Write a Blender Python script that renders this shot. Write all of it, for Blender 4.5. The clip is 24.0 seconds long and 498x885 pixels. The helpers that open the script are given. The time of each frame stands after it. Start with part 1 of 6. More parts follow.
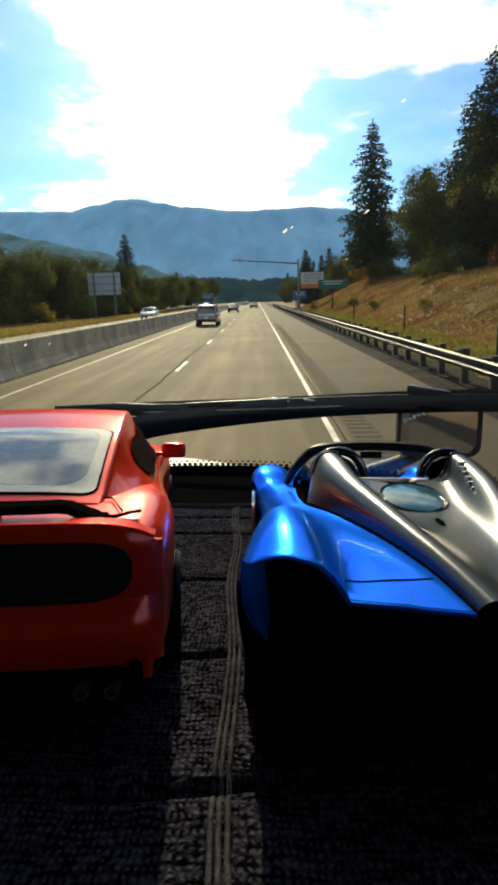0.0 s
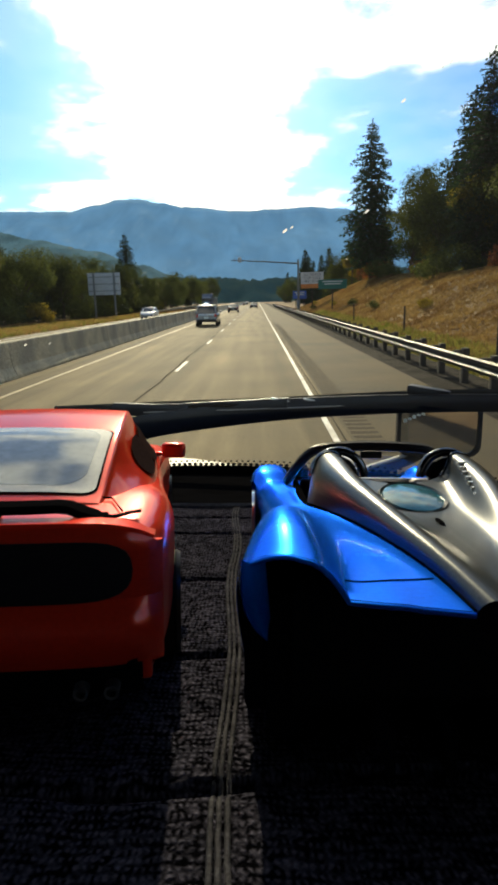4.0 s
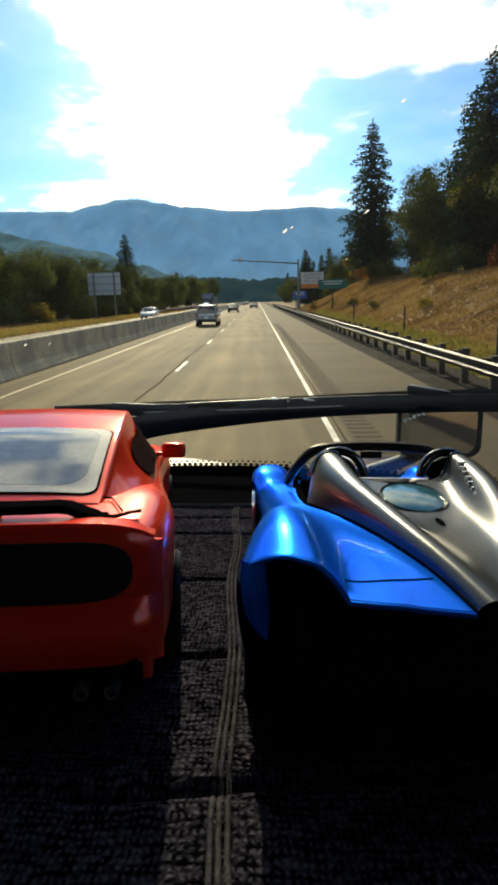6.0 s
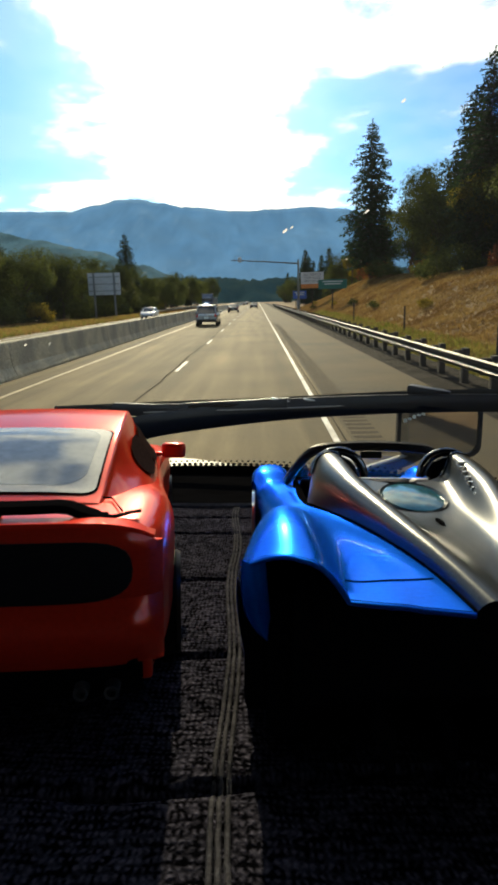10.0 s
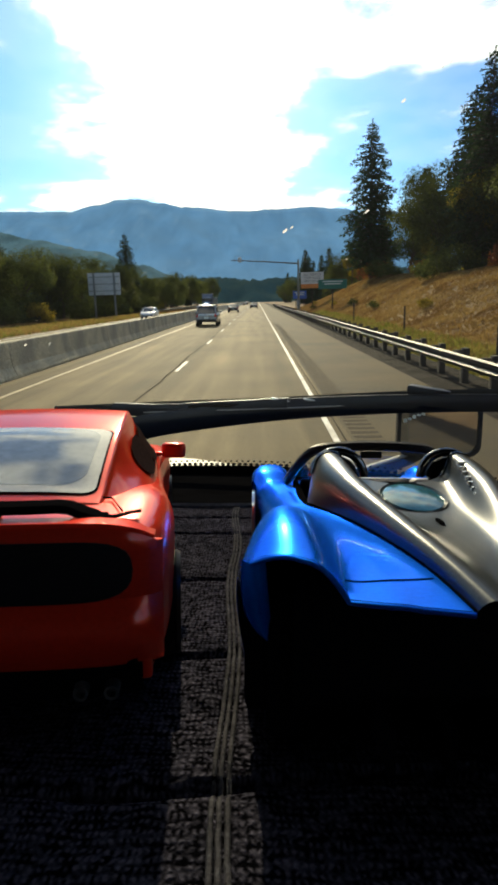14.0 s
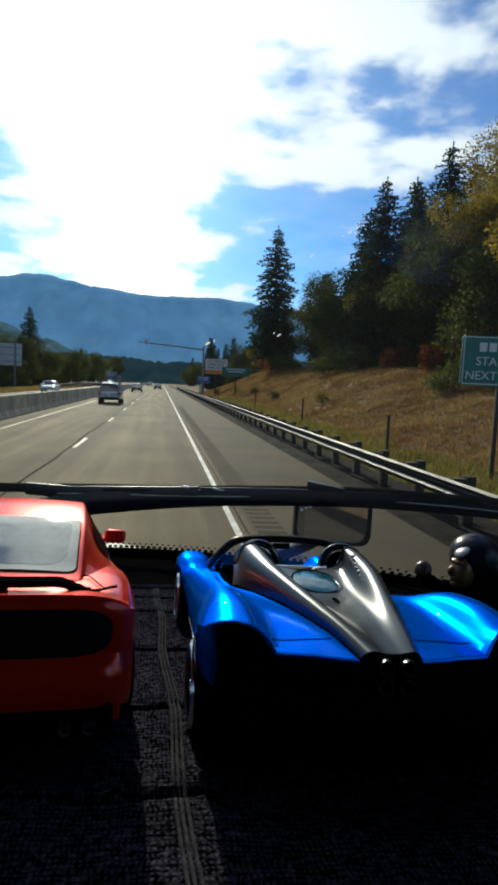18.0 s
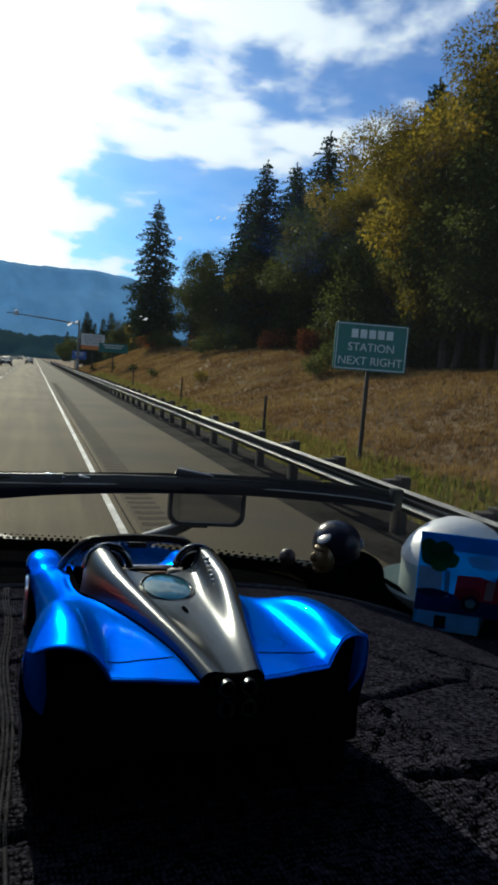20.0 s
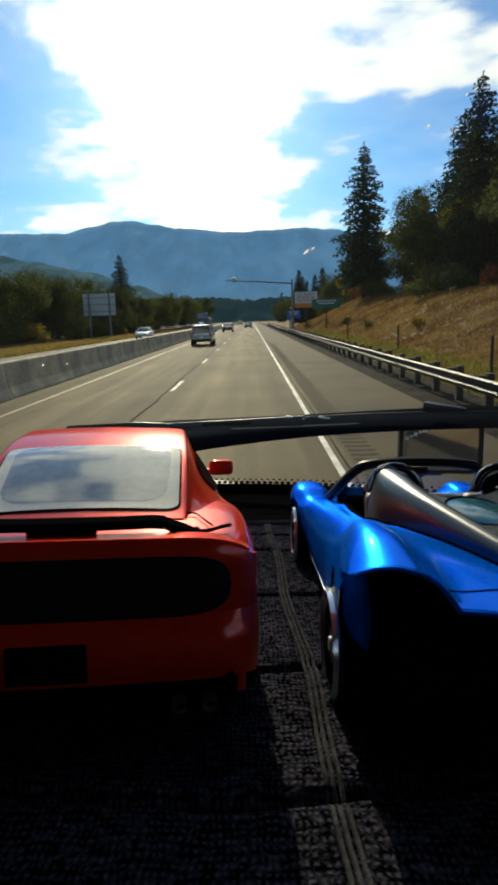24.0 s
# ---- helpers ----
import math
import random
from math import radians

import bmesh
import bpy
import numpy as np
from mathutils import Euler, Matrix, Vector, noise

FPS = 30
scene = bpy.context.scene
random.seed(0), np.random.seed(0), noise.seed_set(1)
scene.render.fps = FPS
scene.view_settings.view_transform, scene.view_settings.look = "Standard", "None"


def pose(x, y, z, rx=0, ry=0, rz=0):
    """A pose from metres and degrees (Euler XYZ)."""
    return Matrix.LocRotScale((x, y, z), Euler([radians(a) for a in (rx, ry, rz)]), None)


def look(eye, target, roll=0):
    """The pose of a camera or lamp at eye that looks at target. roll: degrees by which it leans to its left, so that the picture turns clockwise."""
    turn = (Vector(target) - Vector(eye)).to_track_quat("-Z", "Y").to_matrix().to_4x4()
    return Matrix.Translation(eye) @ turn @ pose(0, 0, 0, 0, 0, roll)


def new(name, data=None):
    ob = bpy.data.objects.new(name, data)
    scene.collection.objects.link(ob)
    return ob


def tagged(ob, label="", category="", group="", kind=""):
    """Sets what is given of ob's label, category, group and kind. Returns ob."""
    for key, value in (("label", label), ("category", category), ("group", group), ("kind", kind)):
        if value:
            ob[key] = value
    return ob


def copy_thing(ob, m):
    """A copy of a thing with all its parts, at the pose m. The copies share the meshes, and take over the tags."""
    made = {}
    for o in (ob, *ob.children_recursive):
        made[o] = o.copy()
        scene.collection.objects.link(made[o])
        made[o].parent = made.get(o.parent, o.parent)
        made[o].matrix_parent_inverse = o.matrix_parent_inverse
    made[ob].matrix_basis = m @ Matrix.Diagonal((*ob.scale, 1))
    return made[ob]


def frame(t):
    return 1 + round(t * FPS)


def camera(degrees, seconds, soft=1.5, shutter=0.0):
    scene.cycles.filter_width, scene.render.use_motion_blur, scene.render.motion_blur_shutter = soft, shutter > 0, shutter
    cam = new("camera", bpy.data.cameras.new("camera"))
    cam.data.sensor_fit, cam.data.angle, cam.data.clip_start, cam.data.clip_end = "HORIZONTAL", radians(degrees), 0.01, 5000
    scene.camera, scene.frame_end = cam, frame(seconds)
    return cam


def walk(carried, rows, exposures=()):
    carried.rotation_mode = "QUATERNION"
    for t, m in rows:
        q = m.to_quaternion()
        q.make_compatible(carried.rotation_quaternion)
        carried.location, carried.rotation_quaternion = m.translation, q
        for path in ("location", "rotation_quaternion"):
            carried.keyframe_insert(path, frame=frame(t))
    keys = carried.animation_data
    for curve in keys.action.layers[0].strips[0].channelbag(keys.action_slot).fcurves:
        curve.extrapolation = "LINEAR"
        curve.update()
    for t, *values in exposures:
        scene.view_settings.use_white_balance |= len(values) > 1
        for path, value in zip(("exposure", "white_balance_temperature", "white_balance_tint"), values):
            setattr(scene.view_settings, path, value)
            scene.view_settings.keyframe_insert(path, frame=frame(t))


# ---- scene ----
# The eye sits in a truck's cab; the cab leans a little to the right.
EYE, TILT, LEAN = 2.05, -12.9, 1.5
CAB = pose(0, 0, EYE, 0, LEAN, 0)
cam = camera(43.54, 24.0, soft=3.5)
ROWS = [
    # seconds, metres right, ahead, up of the first eye, pitch, roll, yaw
    (0.0, 0.0, 0.0, 0.0, 0.0, 0.0, 0.73),
    (2.5, 0.0, 0.0, 0.0, 0.0, 0.0, 0.70),
    (4.5, 0.0, 0.0, 0.0, 0.0, 0.0, 0.73),
    (10.5, 0.0, 0.0, 0.0, 0.0, 0.0, 0.73),
    (12.5, 0.0, 0.0, 0.0, 0.0, 0.0, 0.73),
    (16.0, 0.0, 0.0, 0.0, 0.0, 0.0, 0.73),
    (16.2, 0.0, 0.0, 0.0, 0.02, 0.0, 0.78),
    (16.5, -0.0001, -0.0023, 0.0016, 0.46, -0.22, 1.70),
    (17.0, -0.0003, -0.0019, 0.0016, 0.85, -0.40, 0.97),
    (17.2, -0.0044, -0.0027, -0.0002, 2.16, -1.42, -2.22),
    (17.5, -0.0053, -0.0115, 0.0053, 2.45, -2.89, -3.05),
    (17.8, -0.0098, -0.0346, 0.0093, 6.05, -4.33, -9.29),
    (18.0, -0.0218, -0.0650, 0.0195, 7.88, -4.21, -7.99),
    (18.2, -0.0248, -0.0708, 0.0300, 10.23, -2.56, -9.49),
    (18.5, -0.0165, -0.0590, 0.0529, 9.40, -3.06, -12.13),
    (19.0, -0.0096, -0.0558, 0.0413, 9.95, -4.74, -14.13),
    (19.5, -0.0060, -0.0547, 0.0349, 8.24, -5.50, -17.10),
    (21.5, -0.0152, -0.0503, 0.0131, 5.93, -5.64, -20.94),
    (22.0, -0.0211, -0.0716, 0.0134, 7.62, -4.51, -21.76),
    (22.2, -0.0460, -0.0817, 0.0396, 9.62, -4.38, -15.37),
    (22.5, -0.0338, -0.0360, 0.0058, 5.29, -1.71, -10.07),
    (23.0, -0.0345, -0.0186, 0.0074, 3.10, -2.54, -3.97),
    (23.5, -0.0314, -0.0042, 0.0039, 1.61, -0.34, 0.37),
    (24.0, -0.0276, -0.0052, 0.0002, 1.72, 0.33, 0.21),
]
walk(cam, [(t, CAB @ pose(x, y, z, 90 + TILT + p, r, a)) for t, x, y, z, p, r, a in ROWS],
     [(0.0, 0.04, 7400, 2), (17.2, 0.04, 7400, 2), (18.0, -0.45, 6050, 2), (19.0, -0.85, 5800, 0), (19.5, -0.7, 5900, 1), (21.5, 0.15, 6650, 6), (22.0, 0.33, 7800, 4),
      (22.5, 0.05, 6550, 4), (23.0, -0.38, 6800, 1), (24.0, -0.38, 6800, 1)])

# ---- world, sun, exposure ----
SUN_EL, SUN_AZ = 23.0, -5.5          # degrees up, degrees right of straight ahead
CLOUD_SHIFT = (0.35, 0.2, 0.0)
SUN_DIR = Vector((math.sin(radians(SUN_AZ)) * math.cos(radians(SUN_EL)), math.cos(radians(SUN_AZ)) * math.cos(radians(SUN_EL)), math.sin(radians(SUN_EL))))


def world_sky():
    w = bpy.data.worlds.new("sky")
    scene.world = w
    w.use_nodes = True
    nt = w.node_tree
    nt.nodes.clear()
    n, ln = nt.nodes.new, nt.links.new
    sky = n("ShaderNodeTexSky")
    sky.sky_type = "NISHITA"
    sky.sun_disc = False
    sky.sun_elevation, sky.sun_rotation = radians(SUN_EL), radians(SUN_AZ)
    sky.air_density, sky.dust_density, sky.ozone_density = 1.0, 0.6, 2.0
    co = n("ShaderNodeTexCoord")
    sep = n("ShaderNodeSeparateXYZ")
    ln(co.outputs["Generated"], sep.inputs[0])

    def m(op, a, b=None, c=None, clamp=False):
        q = n("ShaderNodeMath")
        q.operation, q.use_clamp = op, clamp
        for i, v in enumerate((a, b, c)):
            if v is None:
                continue
            if isinstance(v, (int, float)):
                q.inputs[i].default_value = v
            else:
                ln(v, q.inputs[i])
        return q.outputs[0]

    up = m("ADD", m("MAXIMUM", sep.outputs[2], 0.0), 0.16)
    flat = n("ShaderNodeCombineXYZ")
    ln(m("DIVIDE", sep.outputs[0], up), flat.inputs[0])
    ln(m("DIVIDE", sep.outputs[1], up), flat.inputs[1])
    # bright thin cloud: a plume below the sun that widens overhead
    ahead = m("MAXIMUM", sep.outputs[1], 0.05)
    u = m("DIVIDE", sep.outputs[0], ahead)
    v = m("DIVIDE", sep.outputs[2], ahead)
    front = m("GREATER_THAN", sep.outputs[1], 0.05)

    def bell(x, c, w):
        q = m("DIVIDE", m("SUBTRACT", x, c), w)
        return m("POWER", 2.718, m("MULTIPLY", m("MULTIPLY", q, q), -1.0))
    plume = bell(u, -0.07, 0.13)
    lid = m("MULTIPLY", bell(u, -0.04, 0.31), bell(v, 0.50, 0.17))
    low = m("MULTIPLY", bell(u, -0.33, 0.18), bell(v, 0.155, 0.025))
    side = m("MULTIPLY", m("MULTIPLY", bell(u, 0.62, 0.28), bell(v, 0.42, 0.2)), 0.02)
    glow = m("MULTIPLY", m("MINIMUM", m("ADD", m("ADD", m("ADD", plume, lid), m("MULTIPLY", low, 0.28)), side), 1.0), front)
    big = n("ShaderNodeTexNoise")
    big.inputs["Scale"].default_value, big.inputs["Detail"].default_value, big.inputs["Roughness"].default_value = 1.55, 7.0, 0.53
    big.inputs["Distortion"].default_value = 0.3
    shift = n("ShaderNodeMapping")
    shift.inputs["Location"].default_value = CLOUD_SHIFT
    ln(flat.outputs[0], shift.inputs[0])
    ln(shift.outputs[0], big.inputs["Vector"])
    # open blue between the clouds, to both sides of the plume
    gap_right = m("MULTIPLY", bell(u, 0.25, 0.17), bell(v, 0.235, 0.075))
    gap_left = m("MULTIPLY", bell(u, -0.37, 0.12), bell(v, 0.32, 0.115))
    gap_high = m("MULTIPLY", m("MULTIPLY", bell(u, 0.33, 0.13), bell(v, 0.43, 0.09)), 0.55)
    gaps = m("MULTIPLY", m("MINIMUM", m("ADD", m("ADD", gap_right, gap_left), gap_high), 1.0), front)
    puff = n("ShaderNodeTexNoise")
    puff.inputs["Scale"].default_value, puff.inputs["Detail"].default_value, puff.inputs["Roughness"].default_value = 5.0, 6.0, 0.5
    ln(shift.outputs[0], puff.inputs["Vector"])
    puffs = m("MULTIPLY", m("SUBTRACT", puff.outputs[0], 0.5), 0.5)
    dens = m("SUBTRACT", m("ADD", big.outputs[0], m("MULTIPLY", glow, 0.30)), m("SUBTRACT", m("MULTIPLY", gaps, 0.14), puffs))
    ramp = n("ShaderNodeValToRGB")
    ramp.color_ramp.elements[0].position, ramp.color_ramp.elements[1].position = 0.32, 0.66
    veil = ramp.color_ramp.elements.new(0.50)
    veil.color = (0.085, 0.085, 0.085, 1)
    ramp.color_ramp.interpolation = "EASE"
    ln(dens, ramp.inputs[0])
    cloud = n("ShaderNodeMix")
    cloud.data_type = "RGBA"
    cloud.inputs[6].default_value = (1.30, 1.33, 1.38, 1)
    cloud.inputs[7].default_value = (1.95, 1.92, 1.82, 1)
    ln(glow, cloud.inputs[0])
    skys = n("ShaderNodeVectorMath")
    skys.operation = "MULTIPLY"
    ln(sky.outputs[0], skys.inputs[0])
    skys.inputs[1].default_value = (0.042, 0.082, 0.138)
    mix = n("ShaderNodeMix")
    mix.data_type = "RGBA"
    ln(ramp.outputs[0], mix.inputs[0])
    ln(skys.outputs[0], mix.inputs[6])
    ln(cloud.outputs[2], mix.inputs[7])
    bg = n("ShaderNodeBackground")
    bg.inputs[1].default_value = 1.0
    ln(mix.outputs[2], bg.inputs[0])
    out = n("ShaderNodeOutputWorld")
    ln(bg.outputs[0], out.inputs[0])


world_sky()
sun = new("sun", bpy.data.lights.new("sun", "SUN"))
sun.data.energy, sun.data.angle, sun.data.color = 5.0, radians(0.6), (1.0, 0.88, 0.68)
sun.matrix_world = look(SUN_DIR * 100, (0, 0, 0))
scene.view_settings.exposure = 0.0

# ---- materials ----
MATS = {}


def material(name, color, rough=0.6, metal=0.0, var=0.25, scale=30.0, fine=300.0, bump=0.2, depth=0.002, spec=0.5, coat=0.0, color2=None, island=0.0, obj=0.0, coords="Object", glow=None):
    """A surface with two scales of variation, relief, and a share of random change by piece or by object."""
    if name in MATS:
        return MATS[name]
    mt = bpy.data.materials.new(name)
    MATS[name] = mt
    mt.use_nodes = True
    nt = mt.node_tree
    n, ln = nt.nodes.new, nt.links.new
    bs = nt.nodes["Principled BSDF"]
    bs.inputs["Roughness"].default_value, bs.inputs["Metallic"].default_value = rough, metal
    bs.inputs["Specular IOR Level"].default_value, bs.inputs["Coat Weight"].default_value = spec, coat
    bs.inputs["Coat Roughness"].default_value = 0.04
    co = n("ShaderNodeTexCoord")
    a, b = n("ShaderNodeTexNoise"), n("ShaderNodeTexNoise")
    for q, s, d in ((a, scale, 4.0), (b, fine, 3.0)):
        q.inputs["Scale"].default_value, q.inputs["Detail"].default_value = s, d
        ln(co.outputs[coords], q.inputs["Vector"])
    c2 = color2 or [max(0.0, v * (1 - var * 1.6)) for v in color]
    mx = n("ShaderNodeMix")
    mx.data_type = "RGBA"
    mx.inputs[6].default_value, mx.inputs[7].default_value = (*color, 1), (*c2, 1)
    rp = n("ShaderNodeMapRange")
    rp.inputs[1].default_value, rp.inputs[2].default_value = 0.35, 0.65
    ln(a.outputs[0], rp.inputs[0])
    ln(rp.outputs[0], mx.inputs[0])
    hs = n("ShaderNodeHueSaturation")
    ln(mx.outputs[2], hs.inputs["Color"])
    val = n("ShaderNodeMapRange")
    val.inputs[1].default_value, val.inputs[2].default_value = 0.3, 0.7
    val.inputs[3].default_value, val.inputs[4].default_value = 1 - var, 1 + var
    ln(b.outputs[0], val.inputs[0])
    last = val.outputs[0]
    for amount, node, sock in ((island, "ShaderNodeNewGeometry", "Random Per Island"), (obj, "ShaderNodeObjectInfo", "Random")):
        if amount:
            g = n(node)
            mr = n("ShaderNodeMapRange")
            mr.inputs[3].default_value, mr.inputs[4].default_value = 1 - amount, 1 + amount
            ln(g.outputs[sock], mr.inputs[0])
            mu = n("ShaderNodeMath")
            mu.operation = "MULTIPLY"
            ln(last, mu.inputs[0])
            ln(mr.outputs[0], mu.inputs[1])
            last = mu.outputs[0]
    ln(last, hs.inputs["Value"])
    ln(hs.outputs[0], bs.inputs["Base Color"])
    if glow:
        ge, gv = n("ShaderNodeHueSaturation"), n("ShaderNodeMapRange")
        ge.inputs["Color"].default_value = (*glow, 1)
        gv.inputs[1].default_value, gv.inputs[2].default_value, gv.inputs[3].default_value, gv.inputs[4].default_value = 0.3, 0.7, 0.80, 1.20
        ln(a.outputs[0], gv.inputs[0])
        ln(gv.outputs[0], ge.inputs["Value"])
        ln(ge.outputs[0], bs.inputs["Emission Color"])
        bs.inputs["Emission Strength"].default_value = 1.0
    if bump:
        bp = n("ShaderNodeBump")
        bp.inputs["Strength"].default_value, bp.inputs["Distance"].default_value = bump, depth
        ln(b.outputs[0], bp.inputs["Height"])
        ln(bp.outputs[0], bs.inputs["Normal"])
    return mt


def leafy(name, color, color2, rough=0.6, share=0.5, glow_color=None, island=0.45):
    """Leaves or blades: they let part of the light through."""
    mt = material(name, color, rough, 0, 0.3, 0.35, 4.0, 0, color2=color2, island=island, obj=0.2, spec=0.05)
    nt = mt.node_tree
    n, ln = nt.nodes.new, nt.links.new
    bs, out = nt.nodes["Principled BSDF"], nt.nodes["Material Output"]
    tr, mx, hs = n("ShaderNodeBsdfTranslucent"), n("ShaderNodeMixShader"), n("ShaderNodeHueSaturation")
    hs.inputs["Saturation"].default_value, hs.inputs["Value"].default_value = 1.15, 1.5
    ln(bs.inputs["Base Color"].links[0].from_socket, hs.inputs["Color"])
    ln(hs.outputs[0], tr.inputs[0])
    mx.inputs[0].default_value = share
    ln(bs.outputs[0], mx.inputs[1])
    ln(tr.outputs[0], mx.inputs[2])
    ln(mx.outputs[0], out.inputs[0])
    return mt


def wheel_tracks(mt, period, centre, amount):
    """Paler polished bands where tyres run, along y."""
    nt = mt.node_tree
    n, ln = nt.nodes.new, nt.links.new
    bs = nt.nodes["Principled BSDF"]
    co, sp = n("ShaderNodeTexCoord"), n("ShaderNodeSeparateXYZ")
    ln(co.outputs["Object"], sp.inputs[0])
    prev = None
    for op, v in (("SUBTRACT", centre), ("MULTIPLY", 2 * math.pi / period), ("COSINE", None), ("MULTIPLY", -amount), ("ADD", 1.0)):
        q = n("ShaderNodeMath")
        q.operation = op
        ln(prev if prev else sp.outputs[0], q.inputs[0])
        if v is not None:
            q.inputs[1].default_value = v
        prev = q.outputs[0]
    wob = n("ShaderNodeTexNoise")
    mp = n("ShaderNodeMapping")
    mp.inputs["Scale"].default_value = (1.2, 0.05, 1)
    ln(co.outputs["Object"], mp.inputs[0])
    ln(mp.outputs[0], wob.inputs["Vector"])
    wob.inputs["Scale"].default_value, wob.inputs["Detail"].default_value = 1.5, 5
    mr = n("ShaderNodeMapRange")
    mr.inputs[1].default_value, mr.inputs[2].default_value, mr.inputs[3].default_value, mr.inputs[4].default_value = 0.3, 0.7, 0.82, 1.18
    ln(wob.outputs[0], mr.inputs[0])
    mu = n("ShaderNodeMath")
    mu.operation = "MULTIPLY"
    ln(prev, mu.inputs[0])
    ln(mr.outputs[0], mu.inputs[1])
    hs = n("ShaderNodeHueSaturation")
    ln(bs.inputs["Base Color"].links[0].from_socket, hs.inputs["Color"])
    ln(mu.outputs[0], hs.inputs["Value"])
    ln(hs.outputs[0], bs.inputs["Base Color"])


def pane_material(name, tint, gloss=0.06):
    mt = bpy.data.materials.new(name)
    mt.use_nodes = True
    nt = mt.node_tree
    n, ln = nt.nodes.new, nt.links.new
    tr, gl, mx = n("ShaderNodeBsdfTransparent"), n("ShaderNodeBsdfGlossy"), n("ShaderNodeMixShader")
    tr.inputs[0].default_value = (*tint, 1)
    gl.inputs["Roughness"].default_value = 0.02
    mx.inputs[0].default_value = gloss
    ln(tr.outputs[0], mx.inputs[1])
    ln(gl.outputs[0], mx.inputs[2])
    ln(mx.outputs[0], nt.nodes["Material Output"].inputs[0])
    return mt


def glare_film(mt, share, tint):
    """An added thin uneven film on glass that glows in the sun, standing in for veiling glare."""
    nt = mt.node_tree
    n, ln = nt.nodes.new, nt.links.new
    out = nt.nodes["Material Output"]
    clear = out.inputs[0].links[0].from_socket
    co, mp, tx, mr = n("ShaderNodeTexCoord"), n("ShaderNodeMapping"), n("ShaderNodeTexNoise"), n("ShaderNodeMapRange")
    mp.inputs["Scale"].default_value = (1.0, 0.6, 0.6)
    tx.inputs["Scale"].default_value, tx.inputs["Detail"].default_value = 3.5, 5.0
    mr.inputs[1].default_value, mr.inputs[2].default_value, mr.inputs[3].default_value, mr.inputs[4].default_value = 0.3, 0.7, share * 0.5, share * 1.5
    tr, mx = n("ShaderNodeBsdfTranslucent"), n("ShaderNodeMixShader")
    tr.inputs[0].default_value = (*tint, 1)
    ln(co.outputs["Object"], mp.inputs[0])
    ln(mp.outputs[0], tx.inputs["Vector"])
    ln(tx.outputs[0], mr.inputs[0])
    ln(mr.outputs[0], mx.inputs[0])
    ln(clear, mx.inputs[1])
    ln(tr.outputs[0], mx.inputs[2])
    ln(mx.outputs[0], out.inputs[0])


def sheer(name, color, through_share=0.6):
    """Thin printed stock that lets light through."""
    mt = bpy.data.materials.new(name)
    mt.use_nodes = True
    nt = mt.node_tree
    n, ln = nt.nodes.new, nt.links.new
    tr, df, mx = n("ShaderNodeBsdfTranslucent"), n("ShaderNodeBsdfDiffuse"), n("ShaderNodeMixShader")
    tx, co, hs, mr = n("ShaderNodeTexNoise"), n("ShaderNodeTexCoord"), n("ShaderNodeHueSaturation"), n("ShaderNodeMapRange")
    tx.inputs["Scale"].default_value = 60
    mr.inputs[3].default_value, mr.inputs[4].default_value = 0.7, 1.3
    hs.inputs["Color"].default_value = (*color, 1)
    ln(co.outputs["Object"], tx.inputs["Vector"])
    ln(tx.outputs[0], mr.inputs[0])
    ln(mr.outputs[0], hs.inputs["Value"])
    ln(hs.outputs[0], tr.inputs[0])
    ln(hs.outputs[0], df.inputs[0])
    mx.inputs[0].default_value = through_share
    ln(df.outputs[0], mx.inputs[1])
    ln(tr.outputs[0], mx.inputs[2])
    ln(mx.outputs[0], nt.nodes["Material Output"].inputs[0])
    return mt


M_RED = material("red_paint", (0.78, 0.038, 0.015), 0.28, 0.45, 0.05, 40, 900, 0.02, 0.0002, spec=0.4, coat=1.0)
M_RED.node_tree.nodes["Principled BSDF"].inputs["Coat IOR"].default_value = 1.72
M_RED.node_tree.nodes["Principled BSDF"].inputs["Coat Roughness"].default_value = 0.09
M_BLUE = material("blue_paint", (0.0, 0.178, 1.0), 0.26, 0.96, 0.06, 40, 900, 0.02, 0.0002, coat=0.10)
tint = M_BLUE.node_tree.nodes["Principled BSDF"]
tint.inputs["Specular Tint"].default_value = (0.0, 0.33, 1.0, 1)
tint.inputs["Coat Roughness"].default_value = 0.03
M_GREY = material("gunmetal_paint", (0.066, 0.073, 0.076), 0.30, 0.75, 0.14, 60, 900, 0.02, 0.0002, spec=0.2, coat=0.04)
M_DARKRIM = material("black_alloy", (0.02, 0.02, 0.021), 0.3, 0.4, 0.1, 60, 900, 0, spec=0.3)
M_TIP = material("dull_exhaust_steel", (0.10, 0.10, 0.10), 0.45, 0.5, 0.1, 60, 900, 0)
M_DARKCHROME = material("dark_chrome", (0.20, 0.21, 0.22), 0.16, 1.0, 0.1, 60, 900, 0)
M_BLACK = material("black_plastic", (0.010, 0.010, 0.012), 0.5, 0, 0.2, 60, 900, 0.1, 0.0004, spec=0.2)


def enamel(mt, share, tint):
    """Deep enamel: part of the light comes from the pigment itself."""
    nt = mt.node_tree
    bs, out = nt.nodes["Principled BSDF"], nt.nodes["Material Output"]
    df, mx = nt.nodes.new("ShaderNodeBsdfDiffuse"), nt.nodes.new("ShaderNodeMixShader")
    bs.inputs["Specular Tint"].default_value = (*tint, 1)
    nt.links.new(bs.inputs["Base Color"].links[0].from_socket, df.inputs[0])
    mx.inputs[0].default_value = share
    nt.links.new(bs.outputs[0], mx.inputs[1])
    nt.links.new(df.outputs[0], mx.inputs[2])
    nt.links.new(mx.outputs[0], out.inputs[0])


